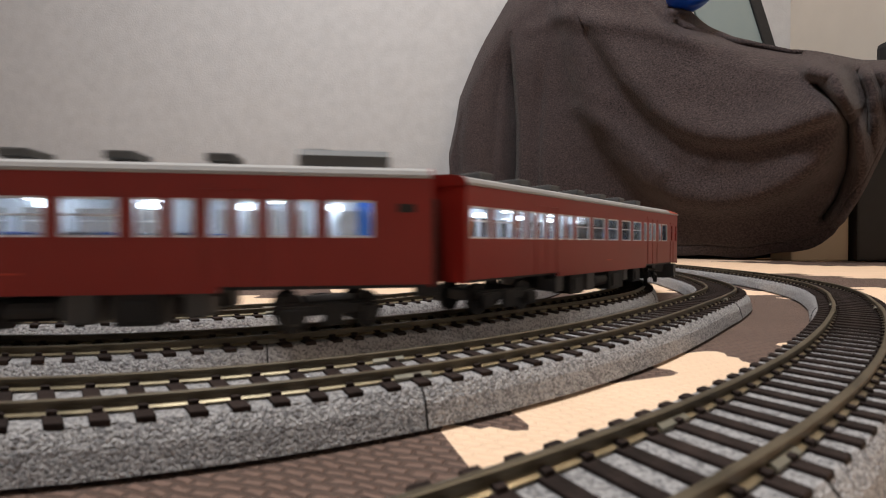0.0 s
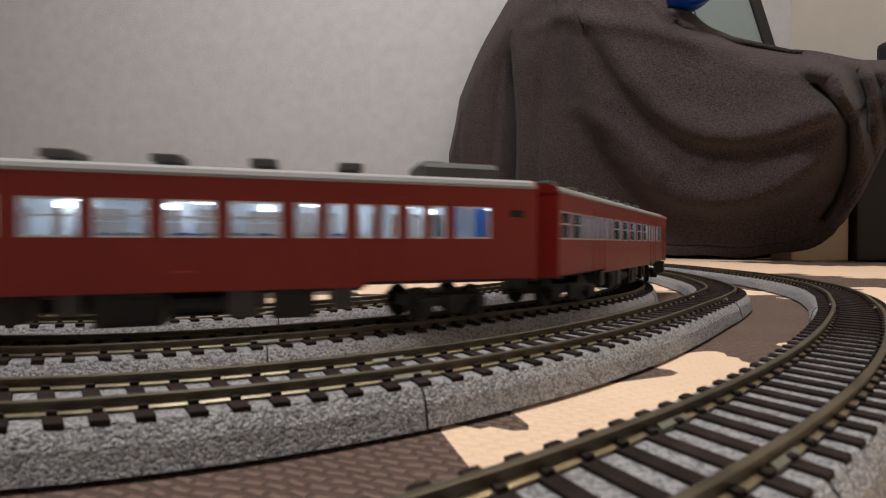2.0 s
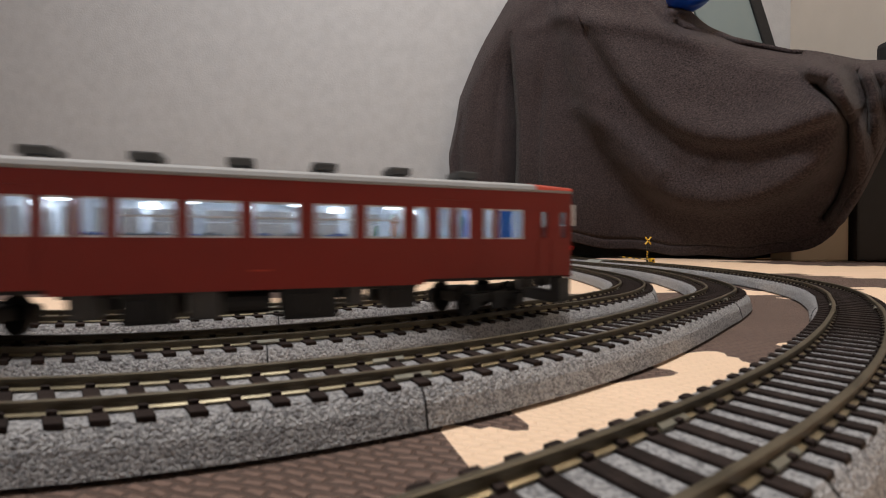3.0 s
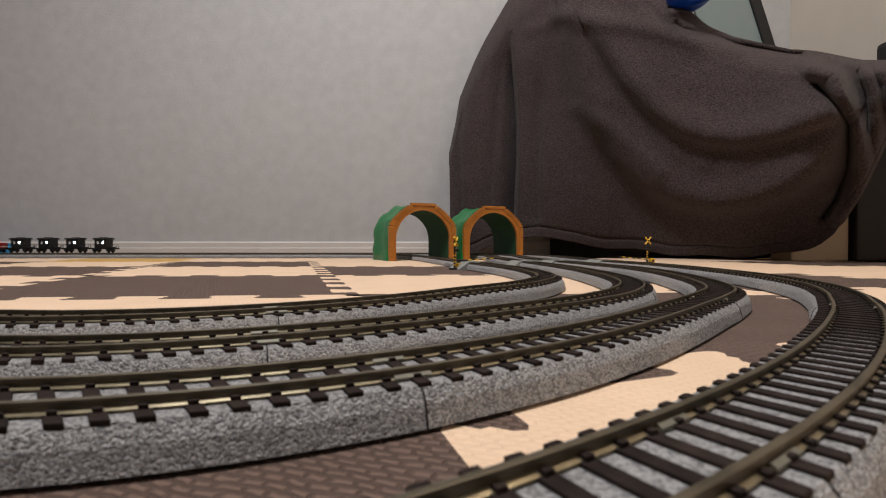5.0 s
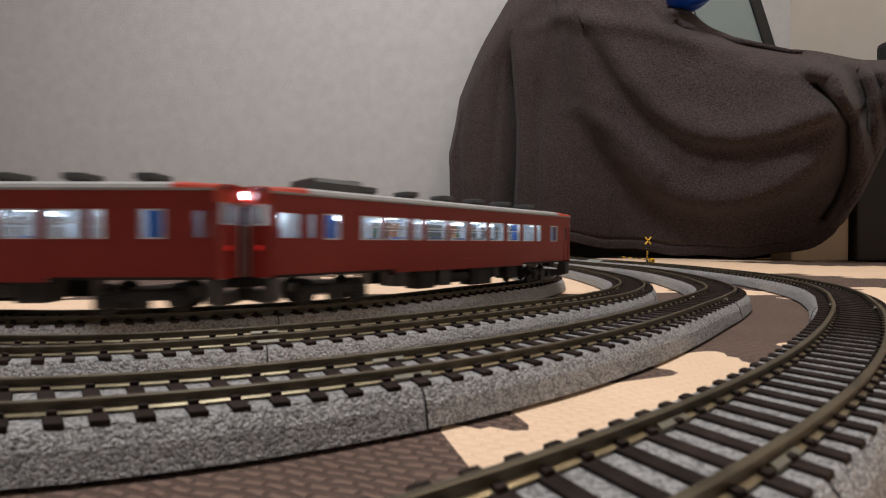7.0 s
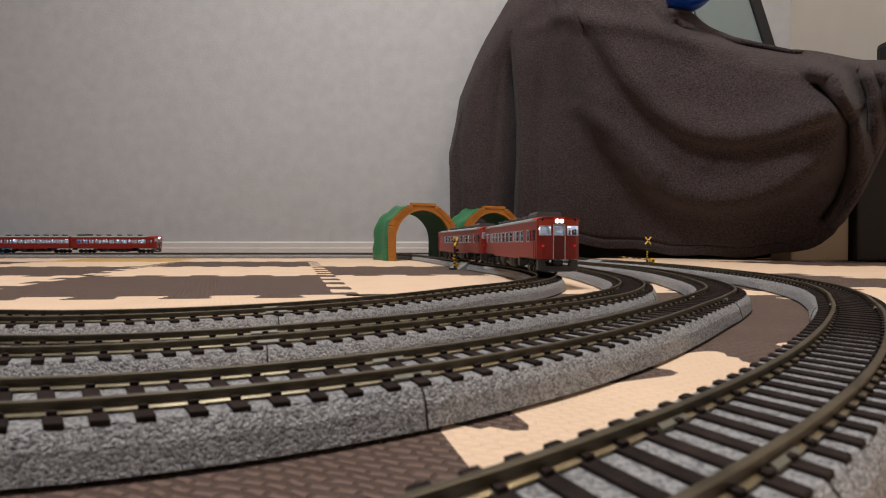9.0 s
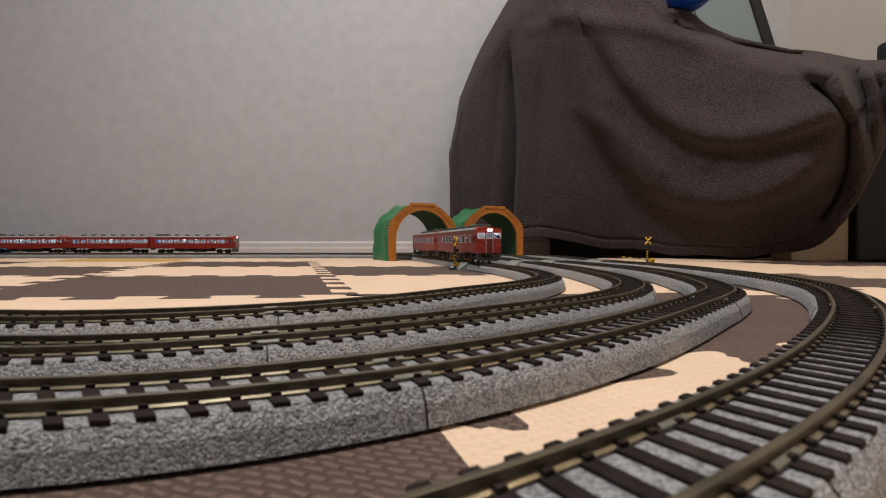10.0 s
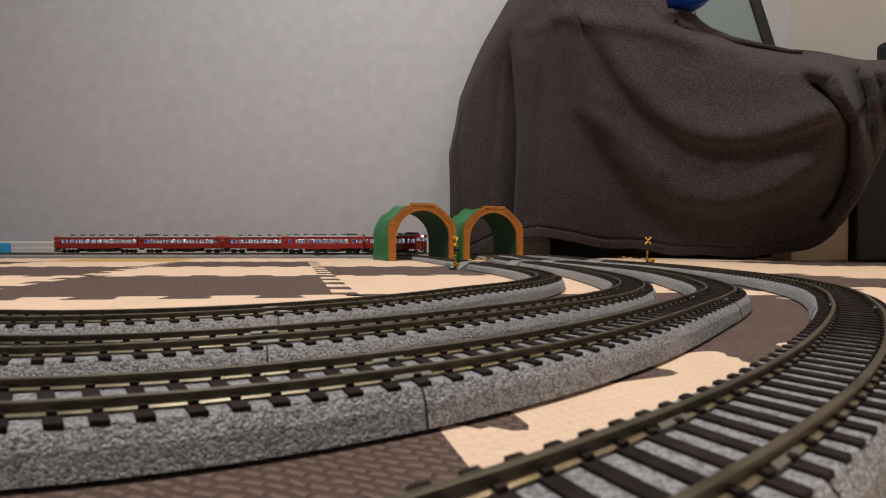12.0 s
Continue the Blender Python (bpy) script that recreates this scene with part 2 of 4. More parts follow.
def jig_mat(col, row, material):
    bm = bmesh.new()
    p00, p10, p01, p11 = node(col, row), node(col + 1, row), node(col, row + 1), node(col + 1, row + 1)
    loop = jig_edge(p00, p10, E2) + jig_edge(p10, p11, E1 * 0.8) + (jig_edge(p01, p11, E2) + [p11])[:0:-1] + (jig_edge(p00, p01, E1 * 0.8) + [p01])[:0:-1]
    top = [bm.verts.new(q) for q in loop]
    low = [bm.verts.new(q + Vector((0, 0, -0.0115))) for q in loop]
    n = len(loop)
    for tri in tessellate_polygon([loop]):
        bm.faces.new([top[i] for i in tri])
    for i in range(n):
        bm.faces.new((low[i], low[(i + 1) % n], top[(i + 1) % n], top[i]))
    return part("foam_mat", bm, material)


for row in range(-3, 6):
    for col in range(-5, 5):
        c = O2 + E1 * (col + 0.5) + E2 * (row - 0.5)
        if c.x < -1.9 or c.x > 1.05 or c.y > 1.42:
            continue
        brown = (row + col) % 2 == 0 and (row, col) != (2, 2)
        if row == 4 and col == -2:
            tagged(jig_mat(col, row, YELLOW_MAT), "yellow foam jigsaw mat on the floor", "floor mat", "jigsaw floor mats")
        elif brown and row < 4:
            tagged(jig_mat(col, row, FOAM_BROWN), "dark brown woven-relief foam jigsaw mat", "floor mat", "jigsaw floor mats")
        else:
            tagged(jig_mat(col, row, FOAM_BEIGE), "beige woven-relief foam jigsaw mat", "floor mat", "jigsaw floor mats")


# ---- railway paths ----
class Loop:
    """A closed smooth line through points on the floor, measured along its length."""

    def __init__(self, pts, steps=24):
        p = np.array(pts, float)
        n = len(p)
        out = []
        for i in range(n):
            a, b, c, d = p[i - 1], p[i], p[(i + 1) % n], p[(i + 2) % n]
            t0, t1, t2 = [max(np.hypot(*v) ** 0.5, 1e-6) for v in (b - a, c - b, d - c)]
            m1 = (c - b) + t1 * ((b - a) / t0 - (c - a) / (t0 + t1))
            m2 = (c - b) + t1 * ((d - c) / t2 - (d - b) / (t1 + t2))
            for k in range(steps):
                s = k / steps
                out.append((2 * s**3 - 3 * s**2 + 1) * b + (s**3 - 2 * s**2 + s) * m1 + (-2 * s**3 + 3 * s**2) * c + (s**3 - s**2) * m2)
        out = np.array(out)
        self.p = np.vstack([out, out[:1]])
        self.s = np.concatenate([[0], np.cumsum(np.hypot(*np.diff(self.p, axis=0).T))])
        self.length = self.s[-1]

    def at(self, s):
        s = s % self.length
        return Vector((float(np.interp(s, self.s, self.p[:, 0])), float(np.interp(s, self.s, self.p[:, 1])), 0))

    def way(self, s, h=0.004):
        return (self.at(s + h) - self.at(s - h)).normalized()

    def near(self, x, y):
        """The length at which the line comes nearest to (x, y)."""
        i = int(np.argmin(np.hypot(self.p[:-1, 0] - x, self.p[:-1, 1] - y)))
        return float(self.s[i])


def left_end(x, y0, y1):
    """Points of the half circle that closes a loop, from its far side to its near side."""
    r = (y1 - y0) / 2
    return [(x - r * math.sin(math.pi * k / 6), (y0 + y1) / 2 + r * math.cos(math.pi * k / 6)) for k in range(7)]


TRACK_A = Loop([(-0.9, 0.200), (-0.5, 0.196), (-0.2003, 0.1915), (-0.1644, 0.1899), (-0.129, 0.1954), (-0.0952, 0.2073), (-0.0637, 0.2243), (-0.0351, 0.2457), (-0.0095, 0.2702),
                (0.0131, 0.2969), (0.065, 0.355), (0.0975, 0.425), (0.1015, 0.504), (0.090, 0.595), (0.0553, 0.725), (0.0068, 0.91), (-0.052, 1.13), (-0.105, 1.26), (-0.19, 1.338), (-0.33, 1.369), (-0.55, 1.371), (-1.1, 1.371)]
               + left_end(-1.5, 0.200, 1.371))
TRACK_B = Loop([(-0.9, 0.142), (-0.4, 0.138), (-0.1481, 0.1353), (-0.1118, 0.1368), (-0.0767, 0.1455), (-0.0436, 0.1598), (-0.0125, 0.1781), (0.0167, 0.199), (0.0447, 0.2211),
                (0.0725, 0.2435), (0.115, 0.29), (0.1524, 0.368), (0.1687, 0.527), (0.1587, 0.6821), (0.135, 0.8753), (0.122, 1.05), (0.112, 1.24), (0.05, 1.345), (-0.08, 1.400), (-0.3, 1.409), (-1.1, 1.409)]
               + left_end(-1.8, 0.142, 1.409))
TRACK_C = Loop([(-0.9, 0.086), (-0.3, 0.084), (-0.1045, 0.0884), (-0.0582, 0.0959), (-0.0148, 0.1129), (0.0251, 0.1372), (0.0614, 0.1663), (0.0945, 0.1984), (0.1258, 0.2316),
                (0.1567, 0.265), (0.1899, 0.309), (0.223, 0.3997), (0.2458, 0.5521), (0.2303, 0.6923), (0.208, 0.83), (0.190, 0.97), (0.185, 1.24), (0.13, 1.37), (0.0, 1.437), (-0.3, 1.445), (-1.1, 1.445)]
               + left_end(-1.8, 0.086, 1.445))
TRACK_D = Loop([(-0.9, -0.012), (-0.3, -0.014), (-0.1, -0.008), (-0.0014, 0.0441), (0.0354, 0.0667), (0.0702, 0.0918), (0.103, 0.1189), (0.1339, 0.1477), (0.1633, 0.1776), (0.1915, 0.2085),
                (0.2180, 0.2410), (0.2460, 0.2780), (0.2780, 0.3330), (0.3032, 0.4067), (0.3197, 0.5153), (0.3235, 0.6533), (0.305, 0.7998), (0.29, 0.98), (0.28, 1.20), (0.20, 1.41), (0.03, 1.495), (-0.3, 1.50), (-1.1, 1.50)]
               + left_end(-1.8, -0.012, 1.50))
RAIL_TOP = 0.013


def sweep(path, s0, s1, profile, step):
    """An outline (offset to the right of the way, height) carried along the path."""
    n = max(2, int((s1 - s0) / step))
    bm = bmesh.new()
    rings = []
    for i in range(n + 1):
        s = s0 + (s1 - s0) * i / n
        p, w = path.at(s), path.way(s)
        side = Vector((w.y, -w.x, 0))
        rings.append([bm.verts.new(p + side * a + Vector((0, 0, b))) for a, b in profile])
    k = len(profile)
    for a, b in zip(rings, rings[1:]):
        for i in range(k):
            bm.faces.new((a[i], a[(i + 1) % k], b[(i + 1) % k], b[i]))
    bm.faces.new(rings[0])
    bm.faces.new(rings[-1][::-1])
    return bm


def rail_profile(c):
    z = RAIL_TOP
    return [(c - 0.0005, z - 0.0024), (c - 0.0005, z - 0.0010), (c - 0.0007, z - 0.0008), (c - 0.0007, z - 0.0001), (c - 0.0005, z),
            (c + 0.0005, z), (c + 0.0007, z - 0.0001), (c + 0.0007, z - 0.0008), (c + 0.0005, z - 0.0010), (c + 0.0005, z - 0.0024)]


def foot_profile(c):
    z = RAIL_TOP
    return [(c - 0.0014, z - 0.0027), (c - 0.0014, z - 0.0024), (c - 0.0006, z - 0.0020), (c + 0.0006, z - 0.0020), (c + 0.0014, z - 0.0024), (c + 0.0014, z - 0.0027)]


def sleeper_mesh(lean):
    """A sleeper with the chairs that hold both rails, leaning by some degrees from square."""
    bm = box(-0.0017, 0.0017, -0.0142, 0.0142, -0.0038, -0.0024, bevel=0.0003)
    for c in (-0.00825, 0.00825):
        for g in (-1, 1):
            y = c + g * 0.0013
            add_box(bm, -0.0009, 0.0009, y - 0.0007, y + 0.0007, -0.0026, -0.0016)
    for v in bm.verts:
        v.co.x -= math.tan(radians(lean)) * v.co.y
    return finish(bm, "sleeper", SLEEPER)


SLEEPER_MESHES = [sleeper_mesh(5 * k) for k in range(9)]


def askew(p):
    """On the nearer straight the sleepers lie a little askew."""
    if p.y > 0.42 or p.y < 0.05 or p.x > 0:
        return 0
    return round(math.degrees(0.9 * math.atan(min(0.9, max(0.0, -p.x / p.y - 0.10)))) / 5)


def railway(path, label, joints):
    root = tagged(new("railway_track"), label, "model railway track", "railway loops")
    L = path.length
    part("roadbed", sweep(path, 0, L, [(-0.0150, 0.0), (-0.0152, 0.0009), (-0.0174, 0.0012), (-0.0162, RAIL_TOP - 0.0066), (-0.0151, RAIL_TOP - 0.0046), (-0.0139, RAIL_TOP - 0.0031), (0.0139, RAIL_TOP - 0.0031), (0.0151, RAIL_TOP - 0.0046), (0.0162, RAIL_TOP - 0.0066), (0.0174, 0.0012), (0.0152, 0.0009), (0.0150, 0.0)], 0.006), BALLAST, root, "grey speckled ballast roadbed")
    for c in (-0.00825, 0.00825):
        part("rail", sweep(path, 0, L, rail_profile(c), 0.005), RAIL, root, "dull nickel-brown rail")
        part("rail_foot", sweep(path, 0, L, foot_profile(c), 0.005), RAIL_FOOT, root, "rail foot in a brighter tone for its highlight")
    n = int(L / 0.0082)
    near, rest = [], []
    for i in range(n):
        s = L * i / n
        p = path.at(s)
        (near if -0.32 < p.x and p.y < 1.0 else rest).append(s)
    near = sorted(near, key=lambda s: path.at(s).y)
    for s in near[:300]:
        w = path.way(s)
        ob = part("sleeper", SLEEPER_MESHES[askew(path.at(s))], SLEEPER, root)
        ob.location = path.at(s) + Vector((0, 0, RAIL_TOP))
        ob.rotation_euler = (0, 0, math.atan2(w.y, w.x))
    bm = bmesh.new()
    for s in near[300:] + rest:
        w, p = path.way(s), path.at(s)
        side = Vector((w.y, -w.x, 0))
        vs = [bm.verts.new(p + w * a + side * b + Vector((0, 0, RAIL_TOP + c))) for c in (-0.0038, -0.0023) for a, b in ((-0.0017, -0.0142), (0.0017, -0.0142), (0.0017, 0.0142), (-0.0017, 0.0142))]
        for q in ((4, 5, 6, 7), (0, 1, 5, 4), (1, 2, 6, 5), (2, 3, 7, 6), (3, 0, 4, 7)):
            bm.faces.new([vs[i] for i in q])
    tagged(part("far_sleepers", bm, SLEEPER, root, "rows of dark brown sleepers"), kind="stuff")
    for x, y in joints:
        s = path.near(x, y)
        for c in (-0.00825, 0.00825):
            part("rail_joiner", sweep(path, s - 0.0045, s + 0.0045, [(c - 0.0017, RAIL_TOP - 0.0027), (c - 0.0017, RAIL_TOP - 0.0021), (c - 0.0008, RAIL_TOP - 0.0015), (c + 0.0008, RAIL_TOP - 0.0015), (c + 0.0017, RAIL_TOP - 0.0021), (c + 0.0017, RAIL_TOP - 0.0027)], 0.003), JOINER, root, "bright metal rail joiner")
        part("bed_joint", sweep(path, s - 0.0002, s + 0.0002, [(-0.0150, 0.0001), (-0.0176, 0.0014), (-0.0164, RAIL_TOP - 0.0065), (-0.0153, RAIL_TOP - 0.0045), (-0.0140, RAIL_TOP - 0.0030), (0.0140, RAIL_TOP - 0.0030), (0.0153, RAIL_TOP - 0.0045), (0.0164, RAIL_TOP - 0.0065), (0.0176, 0.0014), (0.0150, 0.0001)], 0.0005), BLACK, root, "dark gap between two roadbed pieces")
    return root


# ---- railcars ----
MM = 0.001
HALF, WIDE = 0.131, 0.018          # half of the body's length and width
Z0, Z1 = 0.0125, 0.0425            # lower edge and gutter over the rail head
WIN0, WIN1 = 0.0258, 0.0356
# openings along the side from the cab end, in millimetres: start, end, kind
LONG_SALOON = [(2, 6, "c"), (12, 16, "d"), (25, 37, "b"), (39.5, 44, "s"), (50.5, 56, "s"), (59, 64, "s"), (69, 74, "s"), (79, 93.5, "w"), (98, 112.5, "w"), (118, 133, "w"), (137.5, 153, "w"), (157, 173, "w"),
               (176.5, 183, "s"), (185.5, 192, "s"), (195.5, 202, "s"), (204.5, 211, "s"), (213.5, 219.5, "s"), (222, 228, "s"), (230.5, 245, "w"), (247.5, 260, "w")]
WASHROOM_END = [(5.5, 13.5, "c"), (16.5, 20.5, "d"), (25.5, 42, "w"), (44.5, 50, "s"), (54.5, 60.5, "s"), (63.5, 69.5, "s"), (75, 80.5, "s"), (86, 101.5, "w"), (105.5, 121, "w"), (125.5, 141, "w"), (145.5, 162, "w"),
                (167, 174.5, "s"), (178, 184.5, "s"), (189, 195, "s"), (198, 204, "s"), (208, 214, "s"), (217, 223, "s"), (227, 242, "b")]
TWO_CABS = [(1, 3, "c"), (4.5, 9, "d"), (20.5, 31, "b"), (45.5, 51, "s"), (54.5, 69.5, "w"), (73.5, 88.5, "w"), (93.5, 109, "w"), (112.5, 129, "w"), (132.5, 148.5, "w"), (151.5, 168, "w"), (172, 179, "s"),
            (183, 198, "w"), (201.5, 214.5, "w"), (227, 236, "b"), (240, 244.5, "d"), (248, 259, "c")]


def side_wall(y_in, y_out, holes):
    bm = bmesh.new()
    xs = HALF
    edges = [xs - a * MM for h in holes for a in h[:2]]
    add_box(bm, -xs, xs, y_in, y_out, Z0 + 0.0008, WIN0)
    add_box(bm, -xs, xs, y_in, y_out, WIN1, Z1)
    add_box(bm, -xs + 0.070, xs - 0.070, y_in, y_out, Z0 - 0.0008, Z0 + 0.0008)
    solid = [xs] + edges + [-xs]
    for i in range(0, len(solid), 2):
        add_box(bm, solid[i + 1], solid[i], y_in, y_out, WIN0, WIN1)
    return bm


def roof_profile(w, z0, rise, n=12):
    """A flat arch between the gutters."""
    top = [(w * math.cos(math.pi * k / n), z0 + rise * math.sin(math.pi * k / n) ** 0.7) for k in range(n + 1)]
    return top + [(-w, z0 - 0.0006), (w, z0 - 0.0006)]


def bogie(root, x):
    hub = part("bogie", box(-0.0165, 0.0165, -0.0100, 0.0100, 0.0045, 0.0085, bevel=0.0008), BLACK, root, "black bogie with axle boxes")
    hub.location = (x, 0, 0)
    for s in (-1, 1):
        bm = box(-0.017, 0.017, s * 0.0125 - 0.001, s * 0.0125 + 0.001, 0.0050, 0.0080, bevel=0.0006)
        for ax in (-0.0135, 0.0135):
            add_box(bm, ax - 0.003, ax + 0.003, s * 0.0135 - 0.0012, s * 0.0135 + 0.0012, 0.0028, 0.0072, bevel=0.0006)
        add_box(bm, -0.004, 0.004, s * 0.0135 - 0.001, s * 0.0135 + 0.001, 0.0022, 0.0085, bevel=0.0006)
        part("side_frame", bm, BLACK, hub)
    for ax in (-0.0135, 0.0135):
        for s in (-1, 1):
            part("wheel", rod((ax, s * 0.0070, 0.0054), (ax, s * 0.0092, 0.0054), 0.0054, 20), UNDER, hub)
    return hub


def cab_end(root, g, lamps):
    """A driver's cab at the end g (1 or -1) of a railcar."""
    def bx(x0, x1, *a, bevel=0.0):
        return box(min(g * x0, g * x1), max(g * x0, g * x1), *a, bevel=bevel)
    bulge, w0, w1 = 0.0034, 0.0306, 0.0380

    def band(z0, z1, *spans):
        """Slices of the rounded front between two heights, over the given stretches of its width."""
        bm = bmesh.new()
        for a, b in spans:
            ys = [a + (b - a) * k / 10 for k in range(11)]
            nose = [HALF + bulge * (1 - (max(0.0, abs(y) - WIDE + 0.0065) / 0.0065) ** 2.2) + 0.0002 for y in ys]
            rim = [(g * x, y) for x, y in zip(nose, ys)] + [(g * (HALF - 0.0004), b), (g * (HALF - 0.0004), a)]
            lo, hi = [bm.verts.new((x, y, z0)) for x, y in rim], [bm.verts.new((x, y, z1)) for x, y in rim]
            n = len(rim)
            for i in range(n):
                bm.faces.new((lo[i], lo[(i + 1) % n], hi[(i + 1) % n], hi[i]))
            bm.faces.new(lo[::-1])
            bm.faces.new(hi)
        return bm
    part("cab_front", band(Z0, w0, (-WIDE, WIDE)), RED, root)
    for span in ((-0.018, -0.0166), (-0.0066, -0.0047), (0.0047, 0.0066), (0.0166, 0.018)):
        part("window_post", band(w0, w1, span), RED, root)
    part("cab_upper_front", band(w1, Z1 + 0.0002, (-WIDE, WIDE)), CAB_RED, root)
    face = HALF + bulge
    part("front_door", bx(face + 0.0001, face + 0.0006, -0.0045, 0.0045, 0.0128, w0 - 0.0004, bevel=0.0002), DOOR_RED, root, "dark red front door")
    bm = bmesh.new()
    x0, x1 = sorted((g * (face + 0.0002), g * (face + 0.0009)))
    for y in (-0.0052, 0.0047):
        add_box(bm, x0, x1, y, y + 0.0005, 0.0125, w1 + 0.0004)
    add_box(bm, x0, x1, -0.0052, 0.0052, w1 + 0.0004, w1 + 0.0009)
    part("door_frame", bm, SILVER, root, "thin silver door frame")
    for a, b in ((-0.0164, -0.0068), (-0.0046, 0.0046), (0.0068, 0.0164)):
        pane = part("front_window", bx(face - 0.0012, face - 0.0009, a, b, w0, w1), GLASS, root)
        rim = bmesh.new()
        x0, x1 = sorted((g * (face - 0.0016), g * (face + 0.0003)))
        for z in (w0, w1 - 0.0005):
            add_box(rim, x0, x1, a, b, z, z + 0.0005)
        for y in (a, b - 0.0005):
            add_box(rim, x0, x1, y, y + 0.0005, w0 + 0.0005, w1 - 0.0005)
        part("window_frame", rim, SILVER, pane, "silver window frame")
    part("cab_lamp", bx(HALF - 0.010, HALF - 0.007, -0.0140, -0.0105, 0.0372, 0.0388, bevel=0.0003), LED, root, "bright white cab lamp")
    hb = part("headlight_box", bx(face - 0.0006, face + 0.0008, -0.0054, 0.0054, Z1 - 0.0036, Z1 + 0.0016, bevel=0.0006), CAB_RED, root)
    for y in (-0.0019, 0.0019):
        part("headlight", rod((g * (face + 0.0006), y, Z1 - 0.0010), (g * (face + 0.0013), y, Z1 - 0.0010), 0.0014, 12), HEADLIGHT if lamps else SILVER, hb, "lit white headlight")
    for y in (-0.0135, 0.0135):
        part("tail_lamp", rod((g * (face - 0.0012), y, 0.0228), (g * (face + 0.0006), y, 0.0228), 0.0009, 10), TAIL_LAMP, root, "small red tail lamp")
        part("marker_lamp", rod((g * (HALF - 0.0005), y, Z1 + 0.0000), (g * (face - 0.0002), y, Z1 - 0.0002), 0.0013, 12), BLACK, root)
    x0, x1 = sorted((g * (HALF - 0.005), g * (HALF + 0.0005)))
    bm = prism([(-0.017, 0.0045), (-0.012, 0.0030), (0.012, 0.0030), (0.017, 0.0045), (0.017, 0.012), (0.011, 0.012), (0.010, 0.007), (-0.010, 0.007), (-0.011, 0.012), (-0.017, 0.012)], x0, x1)
    part("snowplough", bm, SKIRT_GREY, root, "grey snowplough with steps")
    cut = HALF - 0.018
    bm = prism(roof_profile(WIDE + 0.00005, Z1, 0.0034), min(g * cut, g * (HALF - 0.001)), max(g * cut, g * (HALF - 0.001)))
    for v in bm.verts:
        if g * v.co.x > HALF - 0.002:
            v.co.z = Z1 + (v.co.z - Z1) * 0.7
            v.co.x += g * (0.0018 + 0.0022 * (1 - (abs(v.co.y) / (WIDE + 0.0001)) ** 3))
    part("cab_roof", bm, CAB_RED, root, "orange-red cab roof")
    part("cab_bulkhead", bx(HALF - 0.0234, HALF - 0.0228, -WIDE + 0.002, WIDE - 0.002, 0.0165, 0.0385), INSIDE, root)
    part("control_desk", bx(HALF - 0.009, HALF - 0.002, 0.003, WIDE - 0.002, 0.0165, 0.0262, bevel=0.0005), UNDER, root)


